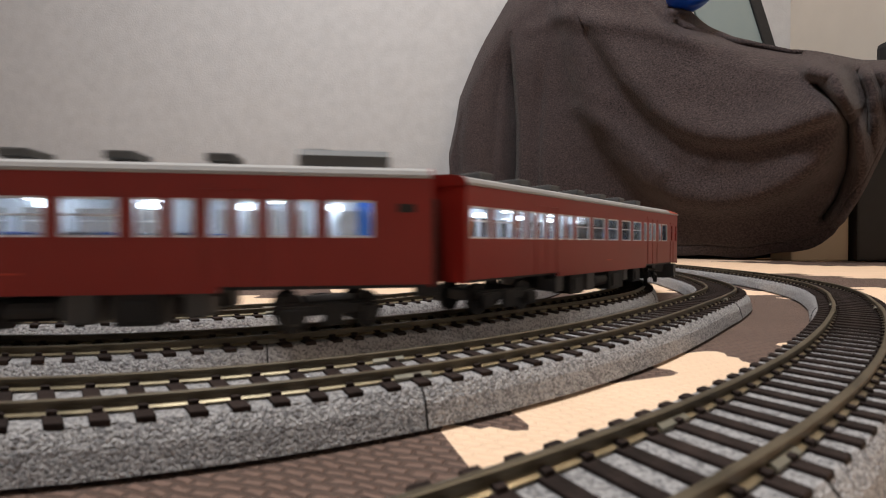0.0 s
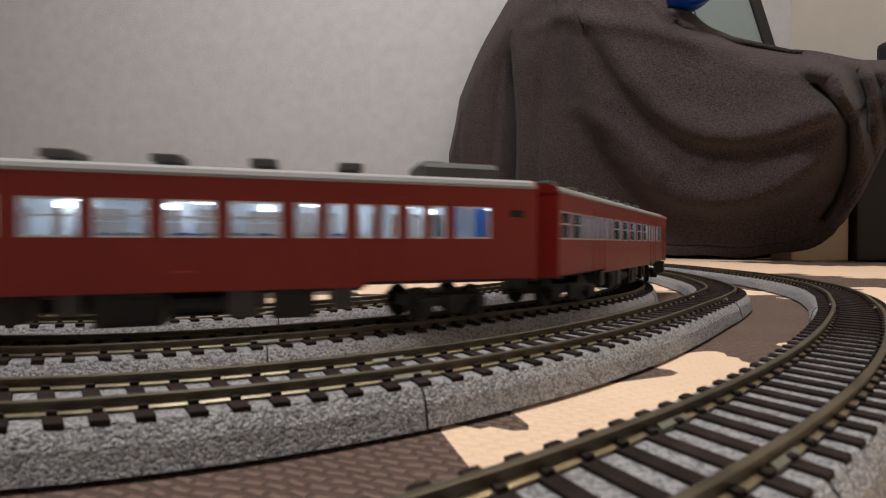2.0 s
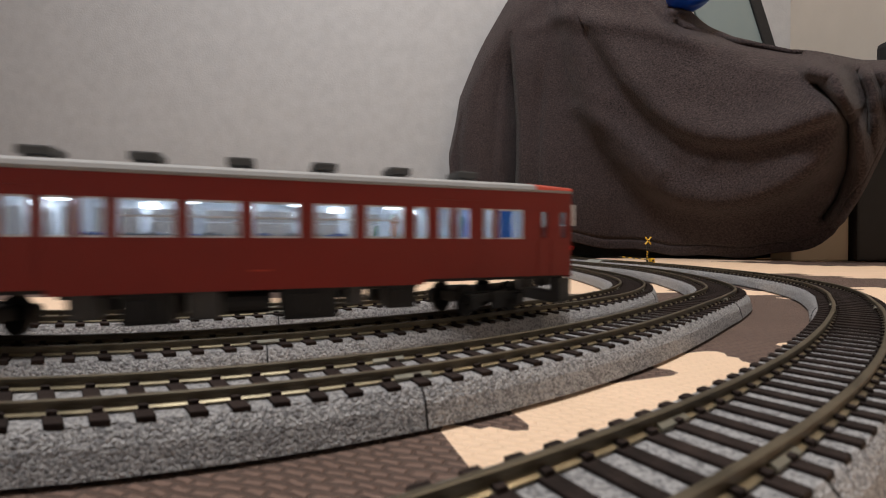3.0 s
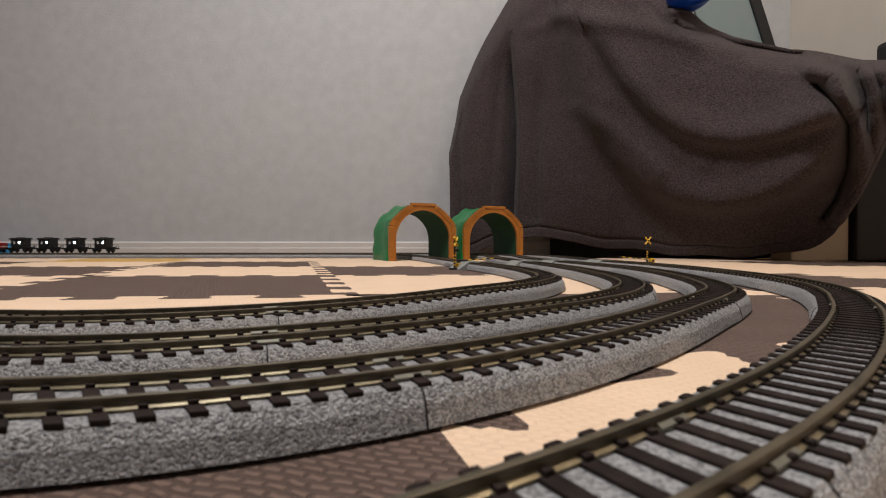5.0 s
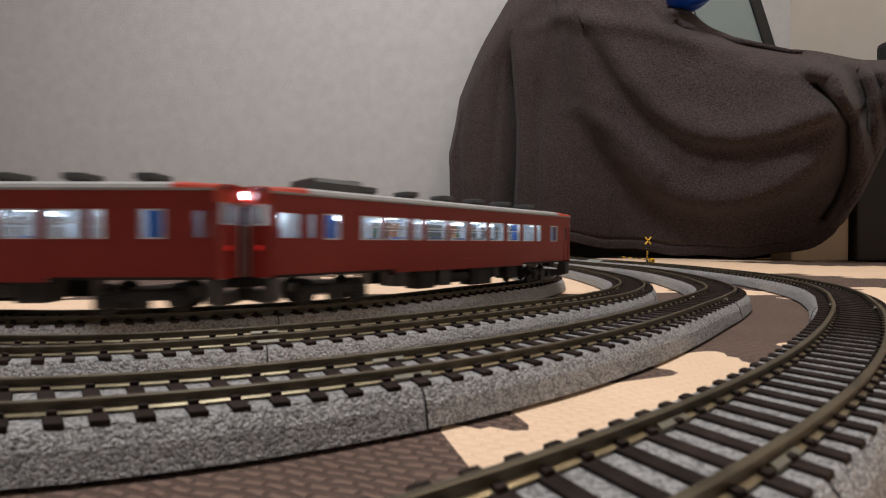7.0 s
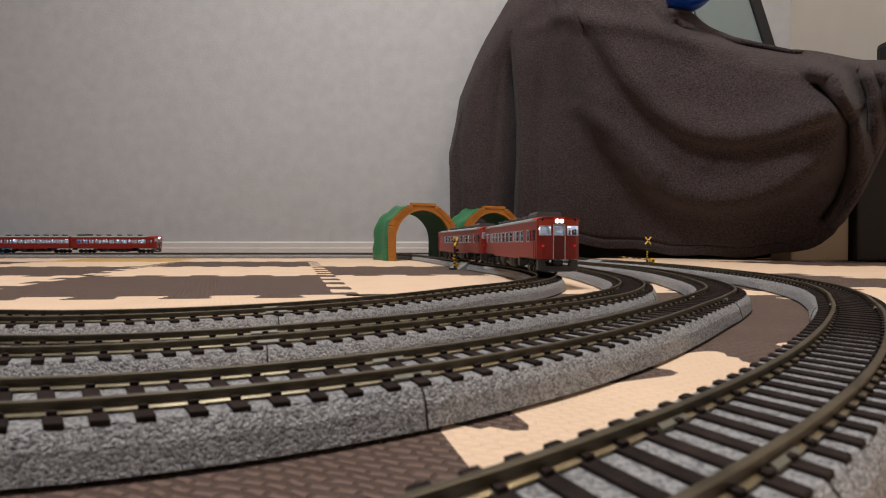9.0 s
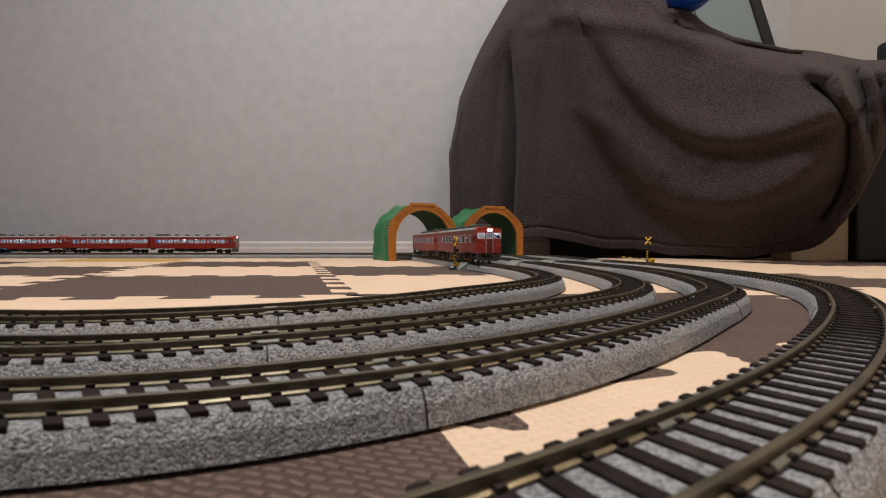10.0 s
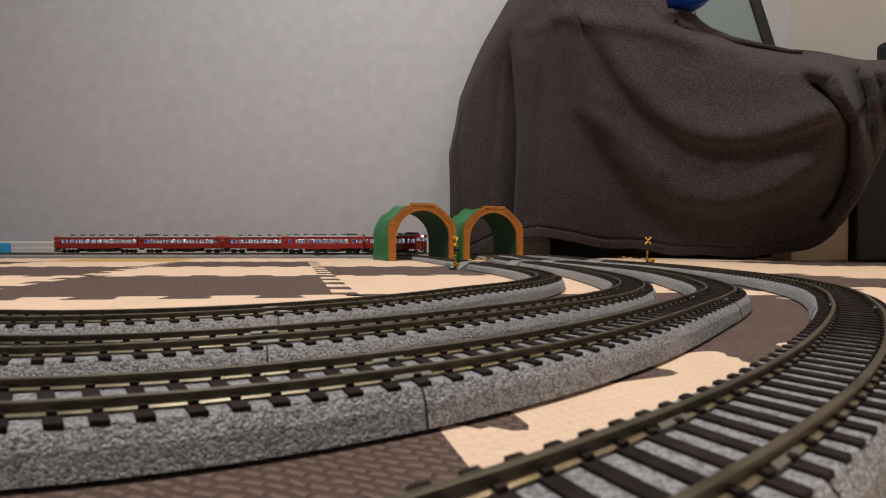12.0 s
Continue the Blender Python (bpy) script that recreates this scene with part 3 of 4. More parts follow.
def railcar(label, holes, two_cabs=False, vents=7, tank=True):
    """Diesel railcar, cab towards +x."""
    root = tagged(new("railcar"), label, "model railcar", "red railcars")
    for s in (-1, 1):
        y_in, y_out = s * (WIDE - 0.0007), s * WIDE
        part("side_panel", side_wall(min(y_in, y_out), max(y_in, y_out), holes), RED, root)
        y_in, y_out = s * (WIDE - 0.0011), s * (WIDE - 0.00072)
        part("lining", side_wall(min(y_in, y_out), max(y_in, y_out), holes), INSIDE, root, "pale interior lining")
        for a, b, kind in holes:
            x0, x1 = HALF - b * MM, HALF - a * MM
            f = bmesh.new()
            t, yo = 0.0005, s * (WIDE + 0.0001)
            ya, yb = sorted((yo, yo - s * 0.0012))
            add_box(f, x0, x1, ya, yb, WIN0, WIN0 + t)
            add_box(f, x0, x1, ya, yb, WIN1 - t, WIN1)
            add_box(f, x0, x0 + t, ya, yb, WIN0 + t, WIN1 - t)
            add_box(f, x1 - t, x1, ya, yb, WIN0 + t, WIN1 - t)
            if kind == "w":
                zm = WIN0 + 0.0052
                add_box(f, x0 + t, x1 - t, ya, yb, zm, zm + 0.0004)
            w = part("window", f, RED if kind in "cd" else SILVER, root, "" if kind in "cd" else "silver-framed window")
            part("pane", box(x0 + t, x1 - t, s * (WIDE - 0.0006) - 0.0001, s * (WIDE - 0.0006) + 0.0001, WIN0 + t, WIN1 - t), GLASS, w)
            if kind == "b":
                part("blue_partition", box(x0 + 0.001, x1 - (0.001 if two_cabs else (0.0095 if tank else 0.0035)), min(s * 0.0145, s * 0.0152), max(s * 0.0145, s * 0.0152), 0.0168, 0.0390), BLUE_BOX, root, "bright blue partition behind the window")
        doors = () if two_cabs else ((62, 196.5) if tank else (57, 203.2))
        for x in doors:
            bm = bmesh.new()
            xc = HALF - x * MM
            for dx in (-0.0095, 0.0, 0.0095):
                add_box(bm, xc + dx - 0.00018, xc + dx + 0.00018, s * WIDE - 0.0002, s * WIDE + 0.0003, Z0 + 0.001, WIN0 - 0.0002)
                add_box(bm, xc + dx - 0.00018, xc + dx + 0.00018, s * WIDE - 0.0002, s * WIDE + 0.0003, WIN1 + 0.0002, WIN1 + 0.0022)
            add_box(bm, xc - 0.0105, xc + 0.0105, s * WIDE - 0.0002, s * WIDE + 0.0004, WIN1 + 0.0024, WIN1 + 0.0029)
            part("passenger_door", bm, RED, root)
        for g in ((1, -1) if two_cabs else (1,)):
            bm = bmesh.new()
            for q in (0.0035, 0.0102) if two_cabs else ((0.0152, 0.0222) if tank else (0.0105, 0.0175)):
                add_box(bm, g * (HALF - q) - 0.0002, g * (HALF - q) + 0.0002, s * WIDE - 0.0003, s * WIDE + 0.0004, Z0 + 0.001, WIN0 - 0.0003)
                add_box(bm, g * (HALF - q) - 0.0002, g * (HALF - q) + 0.0002, s * WIDE - 0.0003, s * WIDE + 0.0004, WIN1 + 0.0003, WIN1 + 0.001)
            part("cab_door", bm, RED, root)
        if not two_cabs and tank:
            part("vent_grille", box(-HALF + 0.0055, -HALF + 0.0115, s * WIDE - 0.0004, s * WIDE + 0.0002, WIN1 - 0.0030, WIN1 - 0.0008), BLACK, root, "black louvre")
        part("gutter", box(-HALF, HALF, s * WIDE - 0.0004 + s * 0.0003, s * WIDE + 0.0004 + s * 0.0003, Z1 - 0.0008, Z1), ROOF, root, "light grey gutter")
        part("pale_mark", box(-0.0035, 0.0035, s * WIDE - 0.0001, s * WIDE + 0.00015, 0.0167, 0.0172), CAB_RED, root, "row of tiny faint marks")
    cab_end(root, 1, True)
    if two_cabs:
        cab_end(root, -1, True)
    else:
        bm = box(-HALF - 0.0008, -HALF, -WIDE, -0.0052, Z0, Z1)
        add_box(bm, -HALF - 0.0008, -HALF, 0.0052, WIDE, Z0, Z1)
        add_box(bm, -HALF - 0.0008, -HALF, -0.0052, 0.0052, Z1 - 0.006, Z1)
        part("rear_end", bm, RED, root)
        bm = bmesh.new()
        for i in range(3):
            add_box(bm, -HALF - 0.0042 + 0.0011 * i, -HALF - 0.0034 + 0.0011 * i, -0.0062, 0.0062, 0.012, 0.0375, bevel=0.0003)
        add_box(bm, -HALF - 0.0040, -HALF - 0.0008, -0.0055, 0.0055, 0.0125, 0.037)
        part("gangway", bm, BLACK, root, "black gangway bellows")
        bm = prism(roof_profile(WIDE, Z1, 0.0034), -HALF - 0.0010, -HALF - 0.0002)
        part("end_arch", bm, RED, root)
    for x0, x1 in ((HALF - 0.004, HALF + 0.0045), (-HALF - 0.0045, -HALF + 0.004)):
        part("coupler", box(x0, x1, -0.003, 0.003, 0.0085, 0.0120, bevel=0.0006), BLACK, root)
    part("roof", prism(roof_profile(WIDE, Z1, 0.0033), -HALF + (0.018 if two_cabs else 0.0), HALF - 0.018), ROOF, root, "light grey arched roof")
    first, gap = (38, 32) if two_cabs else ((56, 33) if tank else (45, 31))
    for i in range(vents):
        x = HALF - (first + i * gap) * MM
        v = part("roof_vent", box(x - 0.0048, x + 0.0048, -0.0058, 0.0058, Z1 + 0.0044, Z1 + 0.0068, bevel=0.0006), VENT, root, "dark grey roof vent")
        part("vent_base", box(x - 0.0035, x + 0.0035, -0.0045, 0.0045, Z1 + 0.0020, Z1 + 0.0045), VENT, v)
    if tank:
        x0, x1 = -HALF + 0.014 + (0.012 if two_cabs else 0), -HALF + 0.046 + (0.008 if two_cabs else 0)
        bm = prism([(-0.0115, Z1 + 0.0018), (-0.0115, Z1 + 0.0058), (-0.0098, Z1 + 0.0076), (0.0098, Z1 + 0.0076), (0.0115, Z1 + 0.0058), (0.0115, Z1 + 0.0018)], x0, x1)
        add_box(bm, x0 + 0.022, x0 + 0.030, -0.0070, 0.0070, Z1 + 0.0074, Z1 + 0.0084, bevel=0.0004)
        part("roof_tank", bm, VENT, root, "long dark grey roof tank")
    # inside
    part("cabin_floor", box(-HALF, HALF, -WIDE + 0.0012, WIDE - 0.0012, 0.0135, 0.0165), INSIDE, root)
    part("cabin_ceiling", box(-HALF, HALF, -WIDE + 0.0012, WIDE - 0.0012, 0.0405, 0.0420), INSIDE, root)
    part("light_strip", box(-HALF + 0.02, HALF - 0.028, -0.0022, 0.0022, 0.0396, 0.0404), STRIP, root, "glowing white interior light strip")
    for i in range(6):
        x = HALF - (46 + 36 * i) * MM
        part("led", box(x - 0.0022, x + 0.0022, -0.0150, -0.0115, 0.0350, 0.0366, bevel=0.0003), LED, root, "bright white interior lamp")
        part("led", box(x - 0.0202, x - 0.0158, 0.0115, 0.0150, 0.0350, 0.0366, bevel=0.0003), LED, root, "bright white interior lamp")
    for i in range(10):
        x = HALF - (103 + 8.8 * i) * MM
        for s in (-1, 1):
            part("seat", box(x - 0.0020, x + 0.0020, min(s * 0.005, s * 0.0155), max(s * 0.005, s * 0.0155), 0.0165, 0.0272, bevel=0.0006), SEAT if i % 3 == 0 else GREY_SEAT, root, "blue bench seat" if i % 3 == 0 else "pale bench seat")
    # below the floor
    part("underframe", box(-HALF + 0.002, HALF - 0.002, -0.0145, 0.0145, 0.0121, 0.0136), BLACK, root)
    for x, w, y, z in ((0.052, 0.0065, 0.0155, 0.0045), (0.034, 0.0035, 0.0150, 0.0060), (0.017, 0.0105, 0.0158, 0.0028), (-0.018, 0.0050, 0.0155, 0.0040), (-0.035, 0.0075, 0.0158, 0.0034), (-0.053, 0.0040, 0.0150, 0.0052)):
        for s in (-1, 1):
            unit = part("underfloor_box", box(x - w, x + w, min(s * 0.006, s * y), max(s * 0.006, s * y), z, 0.0124, bevel=0.0007), UNDER if w > 0.005 else SKIRT_GREY, root)
            if w > 0.006:
                yy = s * (y + 0.0002)
                part("access_cover", box(x - w * 0.7, x + w * 0.2, min(yy, yy + s * 0.0005), max(yy, yy + s * 0.0005), z + 0.0015, 0.0100, bevel=0.0002), BLACK, unit)
    for s in (-1, 1):
        part("air_tank", rod((-0.012, s * 0.0125, 0.0078), (0.004, s * 0.0125, 0.0078), 0.0030, 14), BLACK, root)
        part("pipe_run", rod((-0.060, s * 0.0120, 0.0112), (0.060, s * 0.0120, 0.0112), 0.0009, 8), BLACK, root)
    for x in (HALF - 0.038, -HALF + 0.038):
        bogie(root, x)
    root.scale = (1.0, 1.1, 1.2)
    return root


PITCH = 0.270


def brake_van(label):
    root = tagged(new("brake_van"), label, "model brake van", "black brake vans")
    L = 0.040
    part("body", box(-0.030, 0.018, -0.014, 0.014, 0.010, 0.016, bevel=0.0008), BLACK, root)
    bm = bmesh.new()
    for s in (-1, 1):
        y0, y1 = sorted((s * 0.0135, s * 0.0145))
        add_box(bm, -0.018, 0.018, y0, y1, 0.016, 0.0235)
        add_box(bm, -0.018, 0.018, y0, y1, 0.0330, 0.0370)
        for a, b in ((-0.018, -0.012), (-0.004, 0.004), (0.012, 0.018)):
            add_box(bm, a, b, y0, y1, 0.0235, 0.0330)
    for x in (-0.018, 0.017):
        add_box(bm, x, x + 0.001, -0.0135, 0.0135, 0.016, 0.037)
    part("cabin", bm, BLACK, root)
    part("roof", prism(roof_profile(0.0165, 0.037, 0.0045), -0.023, 0.023), BLACK, root)
    part("lamp", box(-0.0110, -0.0050, -0.0125, 0.0125, 0.0270, 0.0318, bevel=0.0008), LED, root, "bright white cabin lamp")
    part("inner_partition", box(0.004, 0.0122, -0.0120, 0.0120, 0.016, 0.031), INSIDE, root)
    part("roof_vent", box(-0.010, -0.004, -0.004, 0.004, 0.0400, 0.0428, bevel=0.0006), BLACK, root)
    part("roof_vent", box(0.004, 0.010, -0.004, 0.004, 0.0400, 0.0428, bevel=0.0006), BLACK, root)
    bm = bmesh.new()
    for s in (-1, 1):
        add_box(bm, -0.036, 0.036, s * 0.0140 - 0.0004, s * 0.0140 + 0.0004, 0.0215, 0.0225)
        for x in (-0.036, -0.029, 0.029, 0.0352):
            add_box(bm, x, x + 0.0008, s * 0.0140 - 0.0004, s * 0.0140 + 0.0004, 0.013, 0.0225)
    part("railing", bm, BLACK, root)
    part("frame", box(-0.040, 0.040, -0.013, 0.013, 0.0095, 0.0135), BLACK, root)
    for x in (-0.022, 0.022):
        for s in (-1, 1):
            part("wheel", rod((x, s * 0.0072, 0.0054), (x, s * 0.0096, 0.0054), 0.0054, 18), BLACK, root)
        part("axle_guard", box(x - 0.005, x + 0.005, -0.0125, 0.0125, 0.0040, 0.0100), BLACK, root)
    return root


def locomotive(label):
    """A low-hooded diesel engine with a white band."""
    root = tagged(new("diesel_locomotive"), label, "model locomotive")
    part("frame", box(-0.085, 0.085, -0.0150, 0.0150, 0.0095, 0.0140, bevel=0.0006), BLACK, root)
    for x0, x1 in ((-0.080, -0.016), (0.016, 0.080)):
        part("hood", box(x0, x1, -0.0120, 0.0120, 0.0140, 0.0330, bevel=0.0014), RED, root)
        for i in range(4):
            x = x0 + 0.010 + i * 0.014
            part("louvre", box(x, x + 0.009, -0.0123, 0.0123, 0.0225, 0.0300), BLACK if i % 2 else RED, root)
    part("cab", box(-0.016, 0.016, -0.0160, 0.0160, 0.0140, 0.0400, bevel=0.0008), RED, root)
    part("cab_roof", prism(roof_profile(0.0168, 0.0400, 0.0035), -0.018, 0.018), ROOF, root, "grey cab roof")
    for x in (-0.012, 0.003):
        part("cab_window", box(x, x + 0.009, -0.0163, 0.0163, 0.0290, 0.0365), BLACK, root)
    part("white_band", box(-0.0806, 0.0806, -0.0124, 0.0124, 0.0186, 0.0206), SILVER, root, "white painted band")
    for x in (-0.055, 0.055):
        bogie(root, x)
    return root


# ---- tunnels ----
def tunnel(x, y, turn, label):
    root = tagged(new("toy_tunnel"), label, "toy tunnel", "toy tunnels")
    n = 20
    W, H, WI, HI, D = 0.091, 0.145, 0.075, 0.127, 0.125

    def arch(w, h, k):
        a = math.pi * k / n
        straight = h - w
        return w * math.cos(a), straight + w * math.sin(a)

    def crown(k, out=0.0):
        """The outer edge: upright sides, sloped shoulders and a flat top."""
        c, q, zc = math.cos(math.pi * k / n), math.sin(math.pi * k / n), H - W
        reach = min((W - out) / max(abs(c), 1e-6), (0.00972 - 0.057 * zc - 0.07 * out) / (0.046 * abs(c) + 0.057 * q), (0.089 - out) / max(q, 1e-6))
        reach = 0.55 * reach + 0.45 * (W - out)
        return reach * c, zc + reach * q
    bm = bmesh.new()
    rows = []
    for j in range(9):
        v = j / 8
        swell = 1.0 + 0.02 * math.sin(v * 9) + 0.015 * math.sin(v * 23 + 1)
        ring = []
        for k in range(-4, n + 5):
            kk = min(max(k, 0), n)
            a, b = crown(kk, 0.002)
            if k < 0 or k > n:
                b = (H - W) * (1 - (abs(k - kk)) / 4)
                a *= 1.0 + 0.03 * abs(k - kk) / 4
            rr = swell * (1 + 0.018 * math.sin(1.9 * k + 4.0 * v) * (1 if j else 0))
            ring.append(bm.verts.new((a * rr, 0.008 + v * D, max(b * rr, 0))))
        rows.append(ring)
    inner = []
    for j in range(3):
        v = j / 2
        ring = []
        for k in range(-4, n + 5):
            kk = min(max(k, 0), n)
            a, b = arch(WI, HI, kk)
            if k != kk:
                b = (HI - WI) * (1 - abs(k - kk) / 4)
            ring.append(bm.verts.new((a, 0.008 + v * D, b)))
        inner.append(ring)
    bore = [[tuple(v.co) for v in ring] for ring in inner]
    for g in (rows,):
        for r, q in zip(g, g[1:]):
            for i in range(len(r) - 1):
                bm.faces.new((r[i], r[i + 1], q[i + 1], q[i]))
    for r, q in ((rows[0], inner[0]), (rows[-1], inner[-1])):
        for i in range(len(r) - 1):
            bm.faces.new((r[i], r[i + 1], q[i + 1], q[i]))
    part("hill_shell", bm, GREEN, root, "green moulded hillside shell", smooth=True)
    bm = bmesh.new()
    inner = [[bm.verts.new(v) for v in ring] for ring in bore]
    for r, q in zip(inner, inner[1:]):
        for i in range(len(r) - 1):
            bm.faces.new((r[i], r[i + 1], q[i + 1], q[i]))
    part("bore", bm, BORE, root, "inner wall of the tunnel, its shade put into a darker green")
    # portal of stepped orange bricks
    bm = bmesh.new()
    outer, inn = [], []
    for k in range(-6, n + 7):
        kk = min(max(k, 0), n)
        a, b = arch(WI, HI, kk)
        c, d = crown(kk, 0.0055)
        if k != kk:
            b = (HI - WI) * (1 - abs(k - kk) / 6)
            d = (H - W) * (1 - abs(k - kk) / 6)
        inn.append((a, b))
        outer.append((c, d))
    for y0 in (0.0,):
        f = [[bm.verts.new((p[0], yy, p[1])) for p in pts] for pts in (inn, outer) for yy in (0.0, 0.010)]
        for i in range(len(inn) - 1):
            for u, w in ((0, 2), (1, 3), (0, 1), (2, 3)):
                bm.faces.new((f[u][i], f[u][i + 1], f[w][i + 1], f[w][i]))
    part("portal", bm, ORANGE, root, "orange-brown stepped brick portal")
    for s in (-1, 1):
        for i in range(10):
            px, pz = crown(n * (0.135 + 0.0255 * i), 0.004)
            px *= s
            part("brick", box(px - 0.0060, px + 0.0060, -0.0015, 0.0105, pz - 0.0042, pz + 0.0034), ORANGE, root)
        for i in range(13):
            z = 0.004 + 0.0066 * i
            part("brick", box(min(s * (W - 0.011 - 0.002 * (i % 2)), s * (W + 0.0012)), max(s * (W - 0.011 - 0.002 * (i % 2)), s * (W + 0.0012)), -0.0013, 0.0103, z - 0.0029, z + 0.0029), ORANGE, root)
    part("brick", box(-0.034, 0.034, -0.0016, 0.0106, H - 0.0070, H - 0.0004), ORANGE, root)
    root.matrix_world = pose(x, y, 0, 0, 0, turn)
    return root


# ---- crossing signals ----
def crossing_signal(x, y, turn, scale, arm, label):
    root = tagged(new("crossing_signal"), label, "level crossing signal", "level crossing signals")
    part("base", box(-0.010, 0.010, -0.008, 0.008, 0, 0.0035, bevel=0.0008), BLACK, root)
    p = part("post", rod((0, 0, 0.003), (0, 0, 0.058), 0.0021, 10), BLACK, root)
    for i in range(4):
        part("stripe", rod((0, 0, 0.008 + 0.0062 * i), (0, 0, 0.0112 + 0.0062 * i), 0.00225, 10), YELLOW, p, "yellow stripe")
    bm = bmesh.new()
    for s in (-1, 1):
        add_rod(bm, (-0.0085, -0.003, 0.056 - s * 0.0085), (0.0085, -0.003, 0.056 + s * 0.0085), 0.0021, 6)
    part("crossbuck", bm, YELLOW, root, "yellow crossbuck with black marks")
    part("crossbuck_mark", rod((0, -0.0056, 0.056), (0, -0.0038, 0.056), 0.0016, 8), BLACK, root)
    part("signal_board", box(-0.008, 0.008, -0.0035, -0.002, 0.0365, 0.0405, bevel=0.0005), BLACK, root)
    for s in (-1, 1):
        part("warning_lamp", rod((s * 0.0055, -0.0062, 0.0385), (s * 0.0055, -0.003, 0.0385), 0.0028, 12), BLACK, root, "unlit warning lamp with hood")
    part("gear_box", box(0.008, 0.019, -0.005, 0.005, 0, 0.0125, bevel=0.001), YELLOW, root, "yellow gate gear box with black stripes")
    part("gear_box_mark", box(0.0105, 0.0165, -0.0056, -0.0048, 0.004, 0.0085), BLACK, root)
    if arm:
        n, L = 9, arm
        for i in range(n):
            a, b = L * i / n, L * (i + 1) / n
            part("gate_arm", rod((a, 0.0, 0.009 + 0.10 * abs(a)), (b, 0.0, 0.009 + 0.10 * abs(b)), 0.0012, 6), YELLOW if i % 2 else BLACK, root)
    root.matrix_world = pose(x, y, 0, 0, 0, turn) @ Matrix.Scale(scale, 4)
    return root


# ---- covered seat and the things about it ----
def lerp_table(t, table):
    xs = [r[0] for r in table]
    return [float(np.interp(t, xs, [r[k] for r in table])) for k in range(1, len(table[0]))]


# bearing (sideways metres per metre ahead), distance ahead, hem slope, top slope
DRAPE = [(0.016, 1.58, -0.03, 0.16), (0.027, 1.57, -0.03, 0.29), (0.058, 1.55, -0.025, 0.37), (0.085, 1.53, -0.015, 0.43), (0.151, 1.49, 0.010, 0.545), (0.21, 1.45, 0.020, 0.61), (0.27, 1.41, 0.004, 0.63),
         (0.395, 1.31, -0.011, 0.62), (0.50, 1.20, -0.020, 0.545), (0.58, 1.13, -0.026, 0.475), (0.645, 1.08, -0.027, 0.45), (0.77, 0.99, -0.018, 0.425), (0.82, 0.96, -0.004, 0.42), (0.87, 0.94, 0.03, 0.41),
         (0.92, 0.92, 0.105, 0.40), (0.98, 0.90, 0.24, 0.40), (1.06, 0.88, 0.30, 0.40)]


def smooth_table(t):
    acc = np.zeros(3)
    for d in (-0.012, 0.0, 0.012):
        acc += np.array(lerp_table(t + d, DRAPE))
    return acc / 3



# Lips of cloth, bearing and slope along each: what lies on the left of the line's way stands out by the depth given,
# over the edge's softness, and falls back again over the reach.
SWAGS = [(0.075, 0.012, 0.11, ((0.255, 0.515), (0.275, 0.440), (0.300, 0.340), (0.335, 0.260), (0.380, 0.190), (0.440, 0.130), (0.520, 0.090), (0.600, 0.078), (0.690, 0.088), (0.780, 0.120), (0.850, 0.180), (0.890, 0.250))),
         (0.066, 0.009, 0.085, ((0.320, 0.470), (0.355, 0.420), (0.400, 0.355), (0.460, 0.290), (0.520, 0.248), (0.590, 0.225), (0.660, 0.222), (0.740, 0.236), (0.820, 0.265), (0.880, 0.285))),
         (0.013, 0.010, 0.045, ((0.470, 0.235), (0.520, 0.195), (0.580, 0.170), (0.640, 0.163), (0.690, 0.178)))]
PLEATS = [(0.115, 0.0016, 0.034, ((0.160, 0.02), (0.162, 0.08), (0.166, 0.165), (0.167, 0.255), (0.160, 0.355), (0.152, 0.460))),
          (0.045, 0.0040, 0.026, ((0.045, 0.02), (0.045, 0.080), (0.040, 0.230), (0.055, 0.330), (0.065, 0.380))),
          (0.034, 0.0045, 0.026, ((0.212, 0.06), (0.214, 0.140), (0.217, 0.230), (0.222, 0.320), (0.228, 0.420))),
          (0.024, 0.0040, 0.022, ((0.105, 0.08), (0.112, 0.150), (0.120, 0.240), (0.128, 0.350), (0.135, 0.460)))]
# gathered creases at the cloth's end and rolls along its top: width, height, then the line
CREASES = ((0.017, 0.040, ((0.812, 0.386), (0.860, 0.372), (0.893, 0.305), (0.915, 0.246), (0.932, 0.165), (0.915, 0.100), (0.880, 0.052))),
           (0.015, 0.030, ((0.870, 0.400), (0.925, 0.388), (0.945, 0.330), (0.955, 0.260), (0.958, 0.160))),
           (0.018, 0.030, ((0.955, 0.400), (0.985, 0.355), (0.995, 0.280), (0.990, 0.20))),
           (0.010, -0.046, ((0.826, 0.346), (0.868, 0.305), (0.893, 0.268), (0.896, 0.215), (0.890, 0.165), (0.868, 0.100), (0.840, 0.062))),
           (0.007, -0.026, ((0.915, 0.375), (0.935, 0.325), (0.940, 0.290), (0.936, 0.25))))
